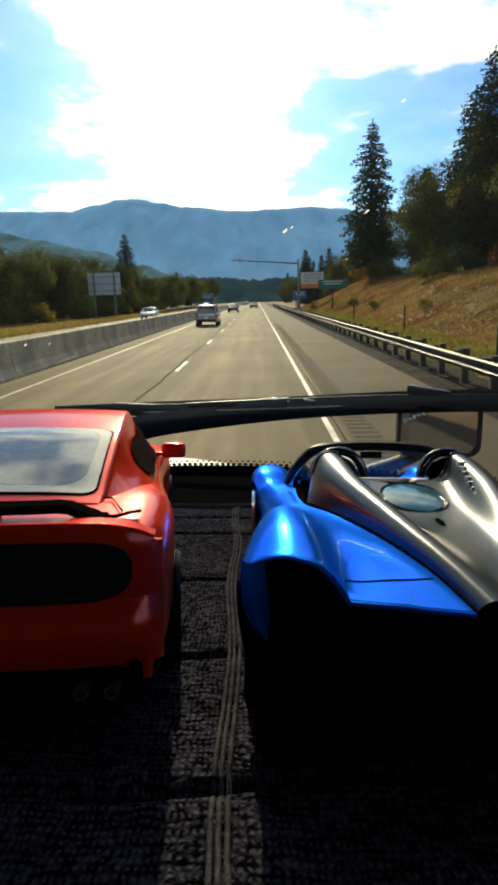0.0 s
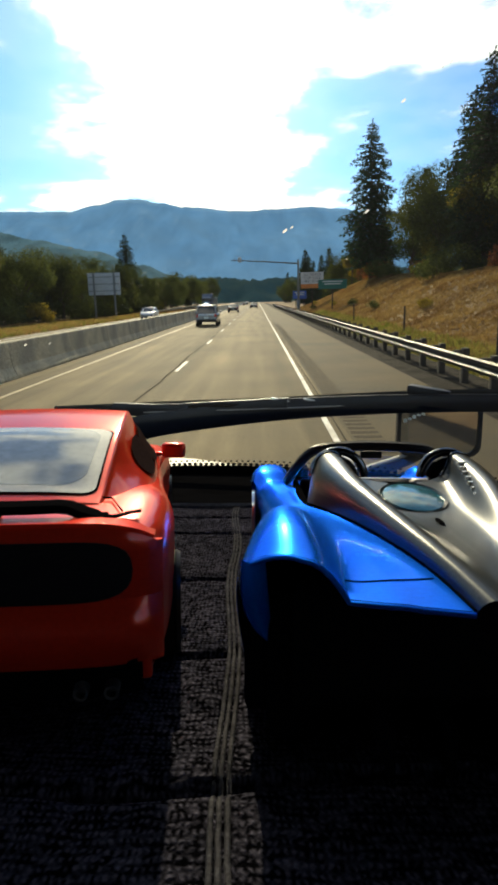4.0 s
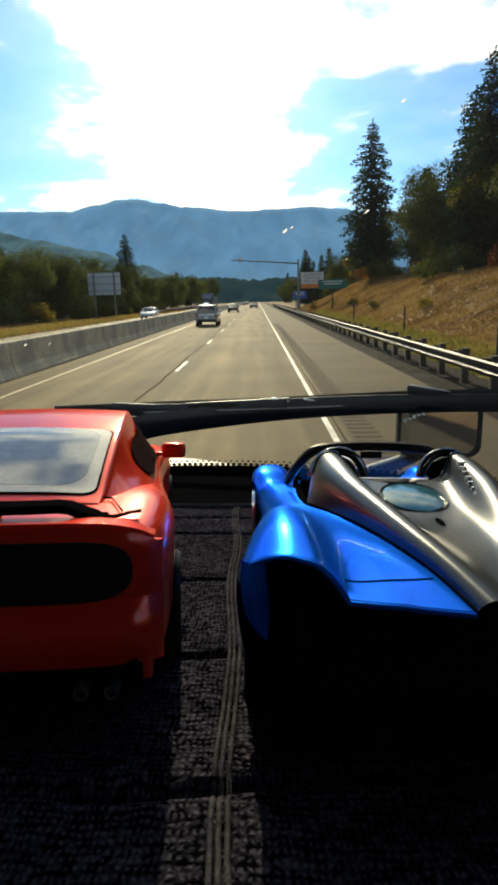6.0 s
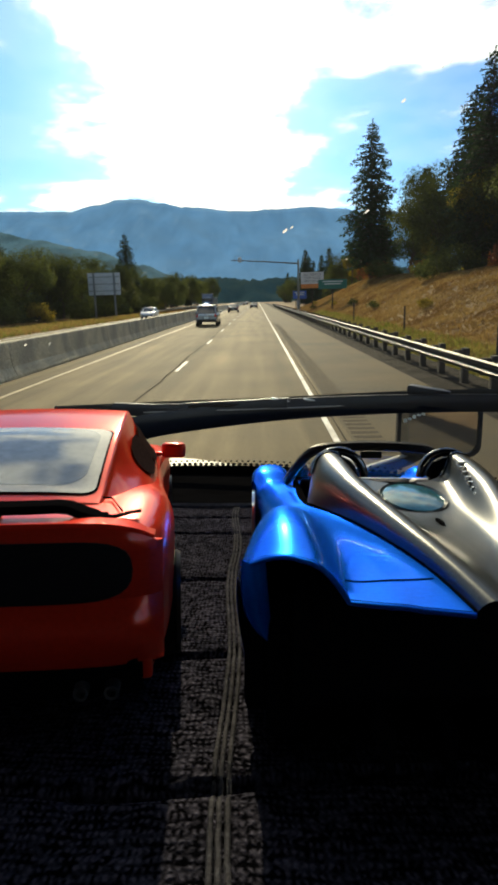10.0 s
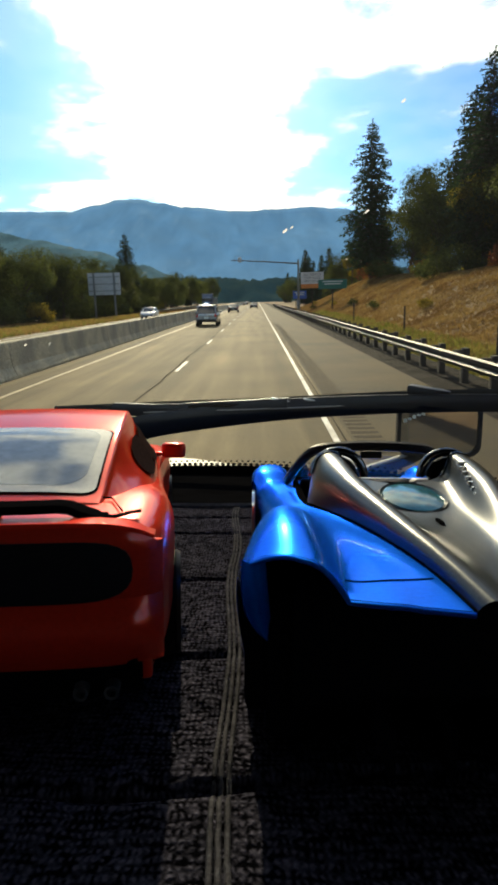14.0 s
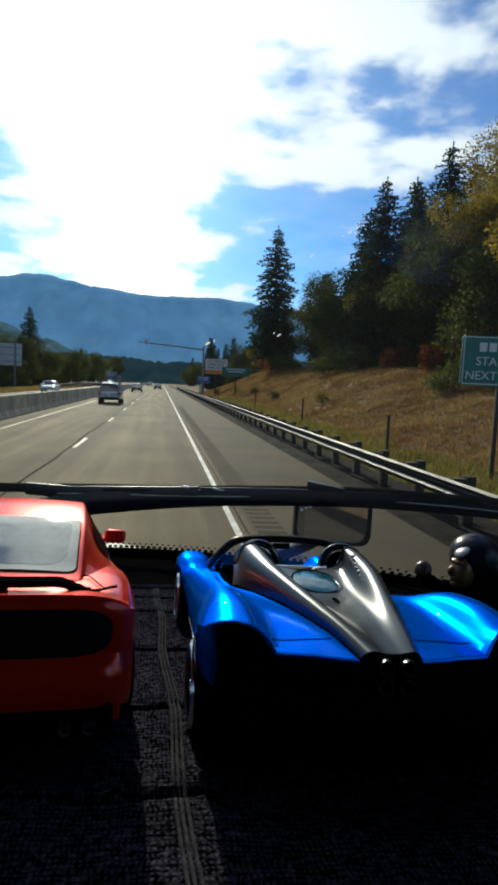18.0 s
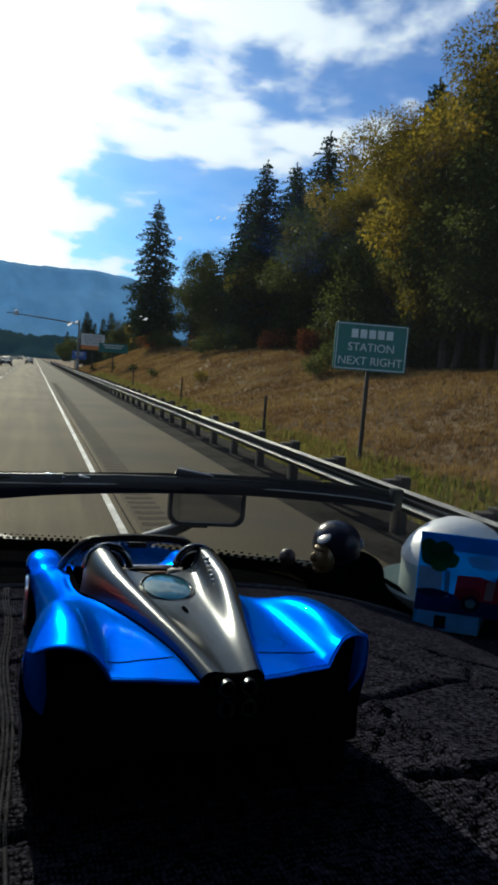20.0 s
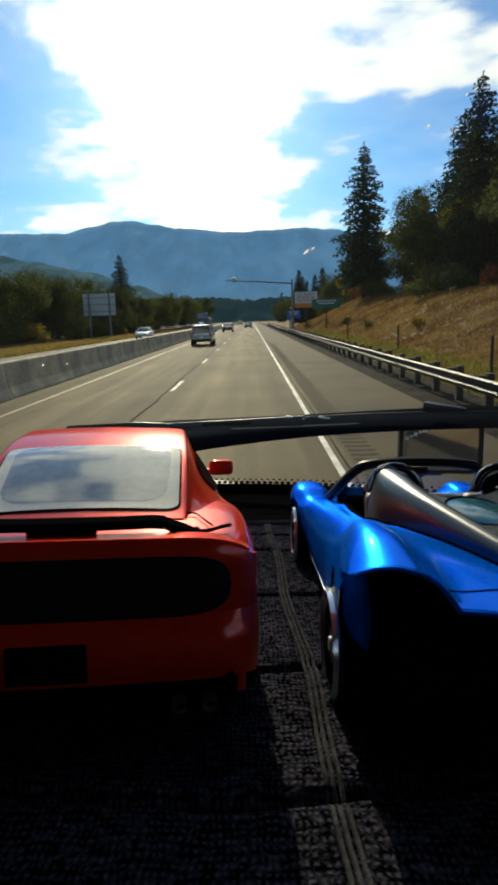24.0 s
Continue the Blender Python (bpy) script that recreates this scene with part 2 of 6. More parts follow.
enamel(M_BLUE, 0.27, (0.02, 0.4, 1.0))
enamel(M_RED, 0.50, (1.0, 0.35, 0.2))
M_WIPER = material("wiper_plastic", (0.007, 0.010, 0.021), 0.30, 0, 0.2, 60, 900, 0.1, 0.0004, spec=0.30)
M_SATIN = material("satin_black", (0.005, 0.005, 0.006), 0.8, 0, 0.2, 60, 900, 0.1, 0.0004, spec=0.0)
M_CHROME = material("chrome", (0.75, 0.75, 0.74), 0.12, 1.0, 0.04, 60, 900, 0)
M_ALLOY = material("bright_alloy", (0.92, 0.92, 0.90), 0.18, 0.7, 0.04, 60, 900, 0)
M_TYRE = material("rubber", (0.007, 0.007, 0.007), 0.75, 0, 0.3, 90, 1200, 0.2, 0.0005, spec=0.3)
M_SIDEGLASS = material("dark_side_glass", (0.035, 0.022, 0.020), 0.3, 0, 0.3, 40, 600, 0, spec=0.0)
M_TOYGLASS = material("smoked_glass", (0.05, 0.06, 0.065), 0.06, 0, 0.1, 40, 600, 0, spec=0.9, coat=1.0)
M_TAIL = material("tail_lamp_red", (0.06, 0.004, 0.004), 0.25, 0, 0.2, 60, 900, 0, coat=0.4)
# Smoked glass with some of the reflected sky put into its base colour.
M_REARGLASS = material("paled_smoked_glass", (0.27, 0.31, 0.32), 0.05, 0, 0.2, 14, 600, 0, spec=0.9, coat=1.0)
M_ICE = material("pale_glass", (0.03, 0.17, 0.24), 0.12, 0.1, 0.25, 14, 600, 0, coat=0.25)
M_SEAT = material("grey_leather", (0.16, 0.15, 0.15), 0.5, 0, 0.2, 60, 900, 0.2, 0.0004)
M_TAN = material("tan_leather", (0.3, 0.14, 0.08), 0.5, 0, 0.2, 60, 900, 0.2, 0.0004)
M_DASH = material("dash_vinyl", (0.004, 0.004, 0.0045), 1.0, 0, 0.25, 30, 700, 0.3, 0.0006, spec=0.0)
M_MAT = material("dash_carpet", (0.025, 0.024, 0.033), 1.0, 0, 0.4, 70, 620, 0.5, 0.0015, spec=0.0, color2=(0.014, 0.014, 0.0195))


def knit(mt, pitch):
    """A coarse knit: loops in two directions, as relief and as light and dark threads."""
    nt = mt.node_tree
    n, ln = nt.nodes.new, nt.links.new
    bs = nt.nodes["Principled BSDF"]
    co = n("ShaderNodeTexCoord")
    prod = None
    for axis, k in (("X", 1.0), ("Y", 0.7)):
        w = n("ShaderNodeTexWave")
        w.bands_direction = axis
        w.inputs["Scale"].default_value = 2 * math.pi / (20 * pitch) * k
        w.inputs["Distortion"].default_value, w.inputs["Detail"].default_value, w.inputs["Detail Scale"].default_value = 7.0, 3.0, 0.9
        ln(co.outputs["Object"], w.inputs["Vector"])
        if prod is None:
            prod = w.outputs["Fac"]
        else:
            q = n("ShaderNodeMath")
            q.operation = "MULTIPLY"
            ln(prod, q.inputs[0])
            ln(w.outputs["Fac"], q.inputs[1])
            prod = q.outputs[0]
    tuft = n("ShaderNodeTexNoise")
    tuft.inputs["Scale"].default_value, tuft.inputs["Detail"].default_value, tuft.inputs["Roughness"].default_value = 0.62 / pitch, 2.0, 0.6
    ln(co.outputs["Object"], tuft.inputs["Vector"])
    sharp = n("ShaderNodeMapRange")
    sharp.inputs[1].default_value, sharp.inputs[2].default_value = 0.36, 0.66
    ln(tuft.outputs[0], sharp.inputs[0])
    blend = n("ShaderNodeMix")
    blend.inputs[0].default_value = 0.5
    ln(prod, blend.inputs[2])
    ln(sharp.outputs[0], blend.inputs[3])
    prod = blend.outputs[0]
    mr = n("ShaderNodeMapRange")
    mr.inputs[1].default_value, mr.inputs[2].default_value, mr.inputs[3].default_value, mr.inputs[4].default_value = 0.14, 0.75, 0.10, 2.5
    ln(prod, mr.inputs[0])
    hs = n("ShaderNodeHueSaturation")
    ln(bs.inputs["Base Color"].links[0].from_socket, hs.inputs["Color"])
    ln(mr.outputs[0], hs.inputs["Value"])
    ln(hs.outputs[0], bs.inputs["Base Color"])
    bp = n("ShaderNodeBump")
    bp.inputs["Strength"].default_value, bp.inputs["Distance"].default_value = 0.7, 0.0009
    ln(prod, bp.inputs["Height"])
    ln(bs.inputs["Normal"].links[0].from_socket, bp.inputs["Normal"])
    ln(bp.outputs[0], bs.inputs["Normal"])


knit(M_MAT, 0.0017)
M_BIND = material("mat_binding", (0.066, 0.066, 0.074), 1.0, 0, 0.3, 200, 900, 0.5, 0.001, spec=0.0)
# Pale colour that paints a reflection along the rear window's rim.
M_PALE = material("reflection_rim", (0.78, 0.77, 0.68), 0.06, 0, 0.08, 40, 400, 0, coat=1.0)
M_TRIM = material("cab_lining", (0.035, 0.034, 0.033), 0.9, 0, 0.2, 8, 200, 0.2, 0.001)
M_HOOD = material("cream_paint", (0.15, 0.135, 0.095), 0.5, 0, 0.08, 4, 60, 0.03, 0.001, coat=0.1)
M_MIRROR = material("mirror_glass", (0.66, 0.66, 0.64), 0.03, 1.0, 0.03, 20, 200, 0)
M_FRIT = material("ceramic_frit", (0.01, 0.01, 0.01), 0.5, 0, 0.1, 40, 600, 0)
M_SPECK = sheer("dried_splash", (0.85, 0.86, 0.82), 0.75)
M_WIND = pane_material("windscreen_glass", (0.97, 0.985, 0.98), 0.02)
# Film added to lift the dark tones outside, as veiling glare does.
glare_film(M_WIND, 0.0045, (0.75, 0.85, 0.95))
M_CLEAR = pane_material("clear_toy_glass", (0.95, 0.97, 0.97), 0.08)

M_ASPH = material("worn_asphalt", (0.156, 0.117, 0.056), 0.85, 0, 0.2, 0.25, 26, 0.5, 0.01, spec=0.10, color2=(0.108, 0.082, 0.041), coords="Object")
wheel_tracks(M_ASPH, 1.78, -0.7, 0.08)
wheel_tracks(M_ASPH, 3.6, 0.75, 0.24)
M_SHOULDER = material("shoulder_asphalt", (0.086, 0.064, 0.033), 0.85, 0, 0.25, 0.4, 26, 0.5, 0.01, spec=0.08, color2=(0.06, 0.049, 0.031))
# Gravel coloured much darker than the shoulder beside it.
M_GRAVEL = material("dark_gravel", (0.030, 0.025, 0.021), 0.95, 0, 0.45, 1.5, 30, 1.0, 0.03, spec=0.05)
M_LINE = material("road_paint_white", (0.62, 0.60, 0.53), 0.7, 0, 0.2, 1.2, 14, 0.3, 0.004, color2=(0.36, 0.33, 0.27))
M_YLINE = material("road_paint_yellow", (0.40, 0.30, 0.13), 0.7, 0, 0.2, 1.2, 14, 0.3, 0.004, color2=(0.26, 0.20, 0.10))
M_TAR = material("tar_seam", (0.055, 0.048, 0.036), 1.0, 0, 0.2, 2, 30, 0.3, 0.004, spec=0.0)
M_GROOVE = material("rumble_groove", (0.056, 0.042, 0.023), 0.9, 0, 0.3, 3, 40, 0.6, 0.01, spec=0.08)
M_CONC = material("weathered_concrete", (0.62, 0.56, 0.38), 0.85, 0, 0.28, 0.9, 14, 0.7, 0.015, color2=(0.36, 0.33, 0.25), obj=0.05)
M_STEEL = material("galvanised_steel", (0.36, 0.36, 0.34), 0.6, 0.35, 0.15, 1.5, 30, 0.1, 0.003)
M_POST = material("weathered_post", (0.042, 0.030, 0.021), 0.9, 0, 0.3, 3, 40, 0.6, 0.01, obj=0.2)
M_GRASS = material("dry_grass_ground", (0.21, 0.145, 0.072), 0.95, 0, 0.35, 0.16, 2.6, 0.8, 0.03, color2=(0.13, 0.080, 0.040), spec=0.1, coords="Object")
M_STRAW = leafy("dry_grass_blades", (0.262, 0.180, 0.082), (0.15, 0.092, 0.042), 0.9, 0.40, island=0.22)
M_GREEN = leafy("green_verge", (0.11, 0.12, 0.03), (0.19, 0.17, 0.06), 0.9, 0.5, island=0.3)
M_BARK = material("bark", (0.075, 0.052, 0.038), 0.95, 0, 0.3, 2, 12, 1.0, 0.03)
L_CON = leafy("conifer_needles", (0.034, 0.052, 0.022), (0.018, 0.033, 0.018), share=0.30)
L_OAK = leafy("oak_leaves", (0.068, 0.074, 0.022), (0.036, 0.046, 0.016), share=0.48)
L_GOLD = leafy("turning_leaves", (0.205, 0.150, 0.034), (0.100, 0.092, 0.026), share=0.60)
L_RUST = leafy("rust_leaves", (0.22, 0.075, 0.035), (0.11, 0.05, 0.03))
M_SIGN = material("green_sign_face", (0.0, 0.12, 0.09), 0.4, 0, 0.06, 2, 30, 0)
M_SIGNBACK = material("bare_aluminium", (0.42, 0.43, 0.42), 0.45, 0.7, 0.1, 2, 30, 0.1)
M_SIGNW = material("sign_white", (0.5, 0.56, 0.52), 0.4, 0, 0.05, 3, 30, 0)
M_BSIGN = material("blue_sign_face", (0.02, 0.09, 0.36), 0.4, 0, 0.06, 2, 30, 0)
M_MAST = material("dull_steel_mast", (0.17, 0.18, 0.17), 0.5, 0.5, 0.12, 1, 20, 0.1)
M_CARGLASS = material("vehicle_glass", (0.015, 0.018, 0.02), 0.05, 0, 0.05, 3, 30, 0, spec=0.8)
M_LAMPR = material("rear_lamp", (0.35, 0.01, 0.01), 0.25, 0, 0.05, 4, 40, 0, coat=0.5)
M_LAMPW = material("head_lamp", (0.8, 0.8, 0.78), 0.15, 0.2, 0.05, 4, 40, 0, coat=0.5)
M_SILVER = material("silver_car_paint", (0.42, 0.43, 0.43), 0.25, 0.6, 0.05, 3, 40, 0, coat=0.8)
M_DARKCAR = material("dark_car_paint", (0.03, 0.035, 0.045), 0.25, 0.3, 0.05, 3, 40, 0, coat=0.8)
M_WHITECAR = material("white_car_paint", (0.75, 0.75, 0.73), 0.25, 0, 0.05, 3, 40, 0, coat=0.8)


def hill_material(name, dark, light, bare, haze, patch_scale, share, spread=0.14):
    """Wooded slopes, haze painted in as glow: stands of darker and paler forest, spurs, and bare patches."""
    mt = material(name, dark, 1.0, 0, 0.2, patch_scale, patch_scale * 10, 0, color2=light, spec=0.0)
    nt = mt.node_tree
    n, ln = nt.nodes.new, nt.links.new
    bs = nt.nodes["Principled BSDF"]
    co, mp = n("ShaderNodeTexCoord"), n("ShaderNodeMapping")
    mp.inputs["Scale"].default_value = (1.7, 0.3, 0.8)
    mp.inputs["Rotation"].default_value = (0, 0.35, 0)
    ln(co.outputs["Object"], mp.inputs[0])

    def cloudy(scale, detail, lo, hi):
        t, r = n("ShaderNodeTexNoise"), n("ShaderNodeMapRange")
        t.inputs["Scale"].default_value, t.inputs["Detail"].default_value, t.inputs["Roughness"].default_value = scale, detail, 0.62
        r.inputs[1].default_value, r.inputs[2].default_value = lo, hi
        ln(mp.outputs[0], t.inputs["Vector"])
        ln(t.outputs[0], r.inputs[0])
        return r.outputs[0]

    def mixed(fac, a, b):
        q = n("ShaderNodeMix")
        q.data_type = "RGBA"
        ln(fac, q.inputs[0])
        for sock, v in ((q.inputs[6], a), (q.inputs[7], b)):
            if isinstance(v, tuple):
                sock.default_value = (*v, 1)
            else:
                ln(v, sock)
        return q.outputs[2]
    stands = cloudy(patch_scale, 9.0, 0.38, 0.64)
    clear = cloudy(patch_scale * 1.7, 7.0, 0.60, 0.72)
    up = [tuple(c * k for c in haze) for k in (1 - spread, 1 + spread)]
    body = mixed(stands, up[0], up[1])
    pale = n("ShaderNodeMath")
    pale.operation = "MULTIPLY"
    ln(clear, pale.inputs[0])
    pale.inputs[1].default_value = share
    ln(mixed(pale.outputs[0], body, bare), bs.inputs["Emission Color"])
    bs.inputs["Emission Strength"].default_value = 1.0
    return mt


# Blue haze of distance goes into these colours as emission.
M_MTN = hill_material("wooded_ridge_haze_glow", (0.03, 0.06, 0.10), (0.05, 0.07, 0.085), (0.17, 0.30, 0.46), (0.088, 0.215, 0.40), 0.0042, 0.5)
M_MTN2 = hill_material("foothill_haze_glow", (0.018, 0.028, 0.028), (0.035, 0.04, 0.035), (0.23, 0.235, 0.20), (0.048, 0.103, 0.145), 0.010, 0.8, 0.35)
M_WOODS = hill_material("woods_haze_glow", (0.014, 0.026, 0.022), (0.024, 0.034, 0.022), (0.02, 0.04, 0.05), (0.007, 0.022, 0.036), 0.03, 0.5)

# ---- builders ----
def ob_from(name, verts, faces, mat, parent=None, label="", smooth=True):
    me = bpy.data.meshes.new(name)
    me.from_pydata([tuple(v) for v in verts], [], faces)
    me.materials.append(mat)
    if smooth:
        me.shade_smooth()
    ob = new(name, me)
    if parent:
        ob.parent = parent
    if label:
        ob["label"] = label
    return ob


def part(name, bm, mat, parent=None, label="", smooth=True):
    me = bpy.data.meshes.new(name)
    bmesh.ops.recalc_face_normals(bm, faces=bm.faces[:])
    bm.to_mesh(me)
    bm.free()
    me.materials.append(mat)
    if smooth:
        me.shade_smooth()
        me.set_sharp_from_angle(angle=radians(40))
    ob = new(name, me)
    if parent:
        ob.parent = parent
    if label:
        ob["label"] = label
    return ob


def share(ob, m, parent=None):
    """Another part on the same mesh."""
    o = ob.copy()
    scene.collection.objects.link(o)
    o.parent = parent or ob.parent
    o.matrix_basis = m
    return o


def thing(name, m, label, category, group="", kind=""):
    e = new(name)
    e.empty_display_size = 0.1
    e.matrix_basis = m
    return tagged(e, label, category, group, kind)


def box(sx, sy, sz, at=(0, 0, 0), bevel=0.0, seg=2, bm=None, rot=None):
    b = bmesh.new()
    bmesh.ops.create_cube(b, size=1)
    bmesh.ops.scale(b, vec=(sx, sy, sz), verts=b.verts)
    if bevel:
        bmesh.ops.bevel(b, geom=b.edges[:], offset=bevel, segments=seg, affect="EDGES", profile=0.6)
    if rot:
        b.transform(rot)
    bmesh.ops.translate(b, vec=at, verts=b.verts)
    return join(bm, b)


def join(bm, b):
    if bm is None:
        return b
    me = bpy.data.meshes.new("tmp")
    b.to_mesh(me)
    b.free()
    bm.from_mesh(me)
    bpy.data.meshes.remove(me)
    return bm


def lathe(profile, seg=32, axis="z", at=(0, 0, 0), bm=None):
    """Turned shape; profile: (radius, height) pairs."""
    b = bmesh.new()
    rings = []
    for r, h in profile:
        rings.append([b.verts.new((r * math.cos(2 * math.pi * i / seg), r * math.sin(2 * math.pi * i / seg), h)) for i in range(seg)])
    for p, q in zip(rings, rings[1:]):
        for i in range(seg):
            b.faces.new((p[i], p[(i + 1) % seg], q[(i + 1) % seg], q[i]))
    for ring in (rings[0], rings[-1]):
        if (ring[0].co.xy.length) > 1e-5:
            b.faces.new(ring)
    bmesh.ops.remove_doubles(b, verts=b.verts, dist=1e-7)
    if axis == "x":
        b.transform(Matrix.Rotation(radians(90), 4, "Y"))
    if axis == "y":
        b.transform(Matrix.Rotation(radians(-90), 4, "X"))
    bmesh.ops.translate(b, vec=at, verts=b.verts)
    return join(bm, b)


def catmull(pts, n, closed=False):
    """n steps between each pair of control points."""
    P = [Vector(p) for p in pts]
    out = []
    for i in range(len(P) - 1):
        a, b, c, d = P[max(i - 1, 0)], P[i], P[i + 1], P[min(i + 2, len(P) - 1)]
        for k in range(n):
            t = k / n
            out.append(0.5 * ((2 * b) + (c - a) * t + (2 * a - 5 * b + 4 * c - d) * t * t + (3 * b - a - 3 * c + d) * t ** 3))
    out.append(P[-1])
    return out


def tube(pts, radius, seg=10, bm=None, flat=1.0, taper=None):
    """A bar along a line of points; flat squeezes it upright; taper: its end radius."""
    b = bmesh.new()
    P = [Vector(p) for p in pts]
    rings = []
    for i, p in enumerate(P):
        d = (P[min(i + 1, len(P) - 1)] - P[max(i - 1, 0)]).normalized()
        side = d.cross(Vector((0, 0, 1)))
        side = side.normalized() if side.length > 1e-4 else Vector((1, 0, 0))
        up = side.cross(d)
        r = radius if taper is None else radius + (taper - radius) * i / (len(P) - 1)
        rings.append([b.verts.new(p + side * r * math.cos(2 * math.pi * k / seg) + up * r * flat * math.sin(2 * math.pi * k / seg)) for k in range(seg)])
    for p, q in zip(rings, rings[1:]):
        for k in range(seg):
            b.faces.new((p[k], p[(k + 1) % seg], q[(k + 1) % seg], q[k]))
    b.faces.new(rings[0])
    b.faces.new(rings[-1])
    return join(bm, b)


def patch(rows, nu, nv):
    """A smooth sheet over rows of control points: a list of lines of fine points."""
    fine = [catmull(r, nu) for r in rows]
    cols = [catmull(c, nv) for c in zip(*fine)]
    return [list(r) for r in zip(*cols)]


def sheet(grid, bm=None, mirror=False, thick=0.0, keep=None):
    b = bmesh.new()
    for sgn in ((1, -1) if mirror else (1,)):
        vs = [[b.verts.new((p[0] * sgn, p[1], p[2])) for p in row] for row in grid]
        for i in range(len(vs) - 1):
            for j in range(len(vs[0]) - 1):
                if keep and not keep(grid[i][j], grid[i + 1][j + 1]):
                    continue
                f = (vs[i][j], vs[i][j + 1], vs[i + 1][j + 1], vs[i + 1][j])
                b.faces.new(f if sgn > 0 else f[::-1])
    if mirror:
        bmesh.ops.remove_doubles(b, verts=[v for v in b.verts if abs(v.co.x) < 1e-4], dist=2e-4)
    loose = [v for v in b.verts if not v.link_faces]
    bmesh.ops.delete(b, geom=loose, context="VERTS")
    if thick:
        bmesh.ops.recalc_face_normals(b, faces=b.faces[:])
        bmesh.ops.solidify(b, geom=b.faces[:], thickness=thick)
    return join(bm, b)


def smooth01(t):
    t = min(1.0, max(0.0, t))
    return t * t * (3 - 2 * t)

# ---- the valley: ground, road, barrier, rail ----
RAIL_X, BARRIER_X = 4.6, -7.3


def ground_z(x, y):
    """Height of the land: level under the road, a grassy bank beyond the rail, a flat field beyond the far lanes."""
    if x > 4.2:
        wob = 0.75 + 0.5 * noise.noise(Vector((x * 0.03, y * 0.022, 3.0)))
        bank = (3.5 + 1.9 * smooth01((y - 26) / 22)) * wob * smooth01((x - 5.6) / (15.0 - 2.5 * smooth01((y - 26) / 22))) * smooth01((230 - y) / 160)
        hill = 0.10 * max(0.0, x - 20) * smooth01((500 - y) / 400)
        bump = 0.10 * noise.noise(Vector((x * 0.5, y * 0.5, 0))) * smooth01((x - 5.2) / 2)
        ditch = -0.18 * smooth01((x - 4.2) / 0.6) * smooth01((6.4 - x) / 1.2)
        return bank + hill + bump + ditch - 0.015
    if x < -20.5:
        return -0.3 * smooth01((-20.5 - x) / 4) + 0.25 * noise.noise(Vector((x * 0.04, y * 0.03, 7))) * smooth01((-21 - x) / 6) - 0.015
    return -0.015


def build_ground():
    def spread(lo, mid0, mid1, hi, fine, n):
        out = [lo + (mid0 - lo) * (1 - (1 - i / n) ** 0.33) for i in range(n)] if lo < mid0 else []
        k = int((mid1 - mid0) / fine)
        out += [mid0 + (mid1 - mid0) * i / k for i in range(k)]
        out += [mid1 + (hi - mid1) * (i / n) ** 3 for i in range(n + 1)]
        return out
    xs = [-4500, -2500, -1200, -600, -300, -160, -100, -70, -50, -38, -30, -26, -23, -20.5, -10, 0, 4.2]
    xs += [4.2 + 0.4 * i for i in range(1, 60)] + [30, 34, 38, 44, 52, 64, 80, 110, 160, 300, 700, 1800, 4500]
    ys = [-300, -150, -80, -40] + [-20 + 1.5 * i for i in range(90)] + [118, 124, 132, 142, 155, 170, 190, 215, 250, 300, 380, 500, 700, 1000, 1600, 2600, 4500]
    verts = [(x, y, ground_z(x, y)) for y in ys for x in xs]
    n = len(xs)
    faces = [(j * n + i, j * n + i + 1, (j + 1) * n + i + 1, (j + 1) * n + i) for j in range(len(ys) - 1) for i in range(n - 1)]
    return tagged(ob_from("ground", verts, faces, M_GRASS), "dry tawny grassland sloping up beside the highway", "ground", kind="structure")


build_ground()


def slab(name, x0, x1, y0, y1, z0, z1, mat, label, category, parent=None):
    bm = box(x1 - x0, y1 - y0, z1 - z0, ((x0 + x1) / 2, (y0 + y1) / 2, (z0 + z1) / 2))
    ob = part(name, bm, mat, parent, "" if parent else label, smooth=False)
    if not parent:
        tagged(ob, label, category, kind="structure")
    return ob


slab("road", -6.95, 1.35, -120, 2400, -0.3, 0.004, M_ASPH, "worn grey highway lanes with pale wheel tracks", "road")
slab("road_shoulder", 1.35, 3.95, -120, 2400, -0.3, 0.0, M_SHOULDER, "darker asphalt shoulder along the lanes", "road")
slab("road_opposite", -16.7, -7.75, -120, 2400, -0.3, 0.0, M_ASPH, "pale opposite carriageway beyond the barrier", "road")
slab("gravel_verge", 3.95, 5.6, -120, 400, -0.3, -0.008, M_GRAVEL, "dark gravel strip under the guard rail", "verge")


def strip(name, x, w, y0, y1, mat, label, z=0.008):
    return slab(name, x - w / 2, x + w / 2, y0, y1, 0.0, z, mat, label, "road marking")


strip("edge_line", 1.12, 0.095, -60, 1500, M_LINE, "solid white edge line, slightly worn")
strip("yellow_line", -5.95, 0.11, -60, 1500, M_YLINE, "faded yellow edge line along the median side")
strip("edge_line_opposite", -16.0, 0.13, -60, 1500, M_LINE, "white edge line of the opposite lanes", 0.004)
first = None
for i in range(26):
    y = -20.0 + 12.2 * i + 2.2
    if first is None:
        first = strip("lane_dash", -2.5, 0.11, 0, 3.05, M_LINE, "short white lane dash on grey asphalt")
        first.location.y = y
        tagged(first, group="lane dashes")
    else:
        d = share(first, Matrix.Translation((0, y, 0)))
bm = bmesh.new()
random.seed(4)
px = 0.0
line = []
for i in range(130):
    px += random.uniform(-0.035, 0.035) - px * 0.12
    line.append((-2.66 + px, -10 + i * 1.1))
vs = [(bm.verts.new((x - 0.025, y, 0.0055)), bm.verts.new((x + 0.025, y, 0.0055))) for x, y in line]
for (a, b), (c, d) in zip(vs, vs[1:]):
    bm.faces.new((a, b, d, c))
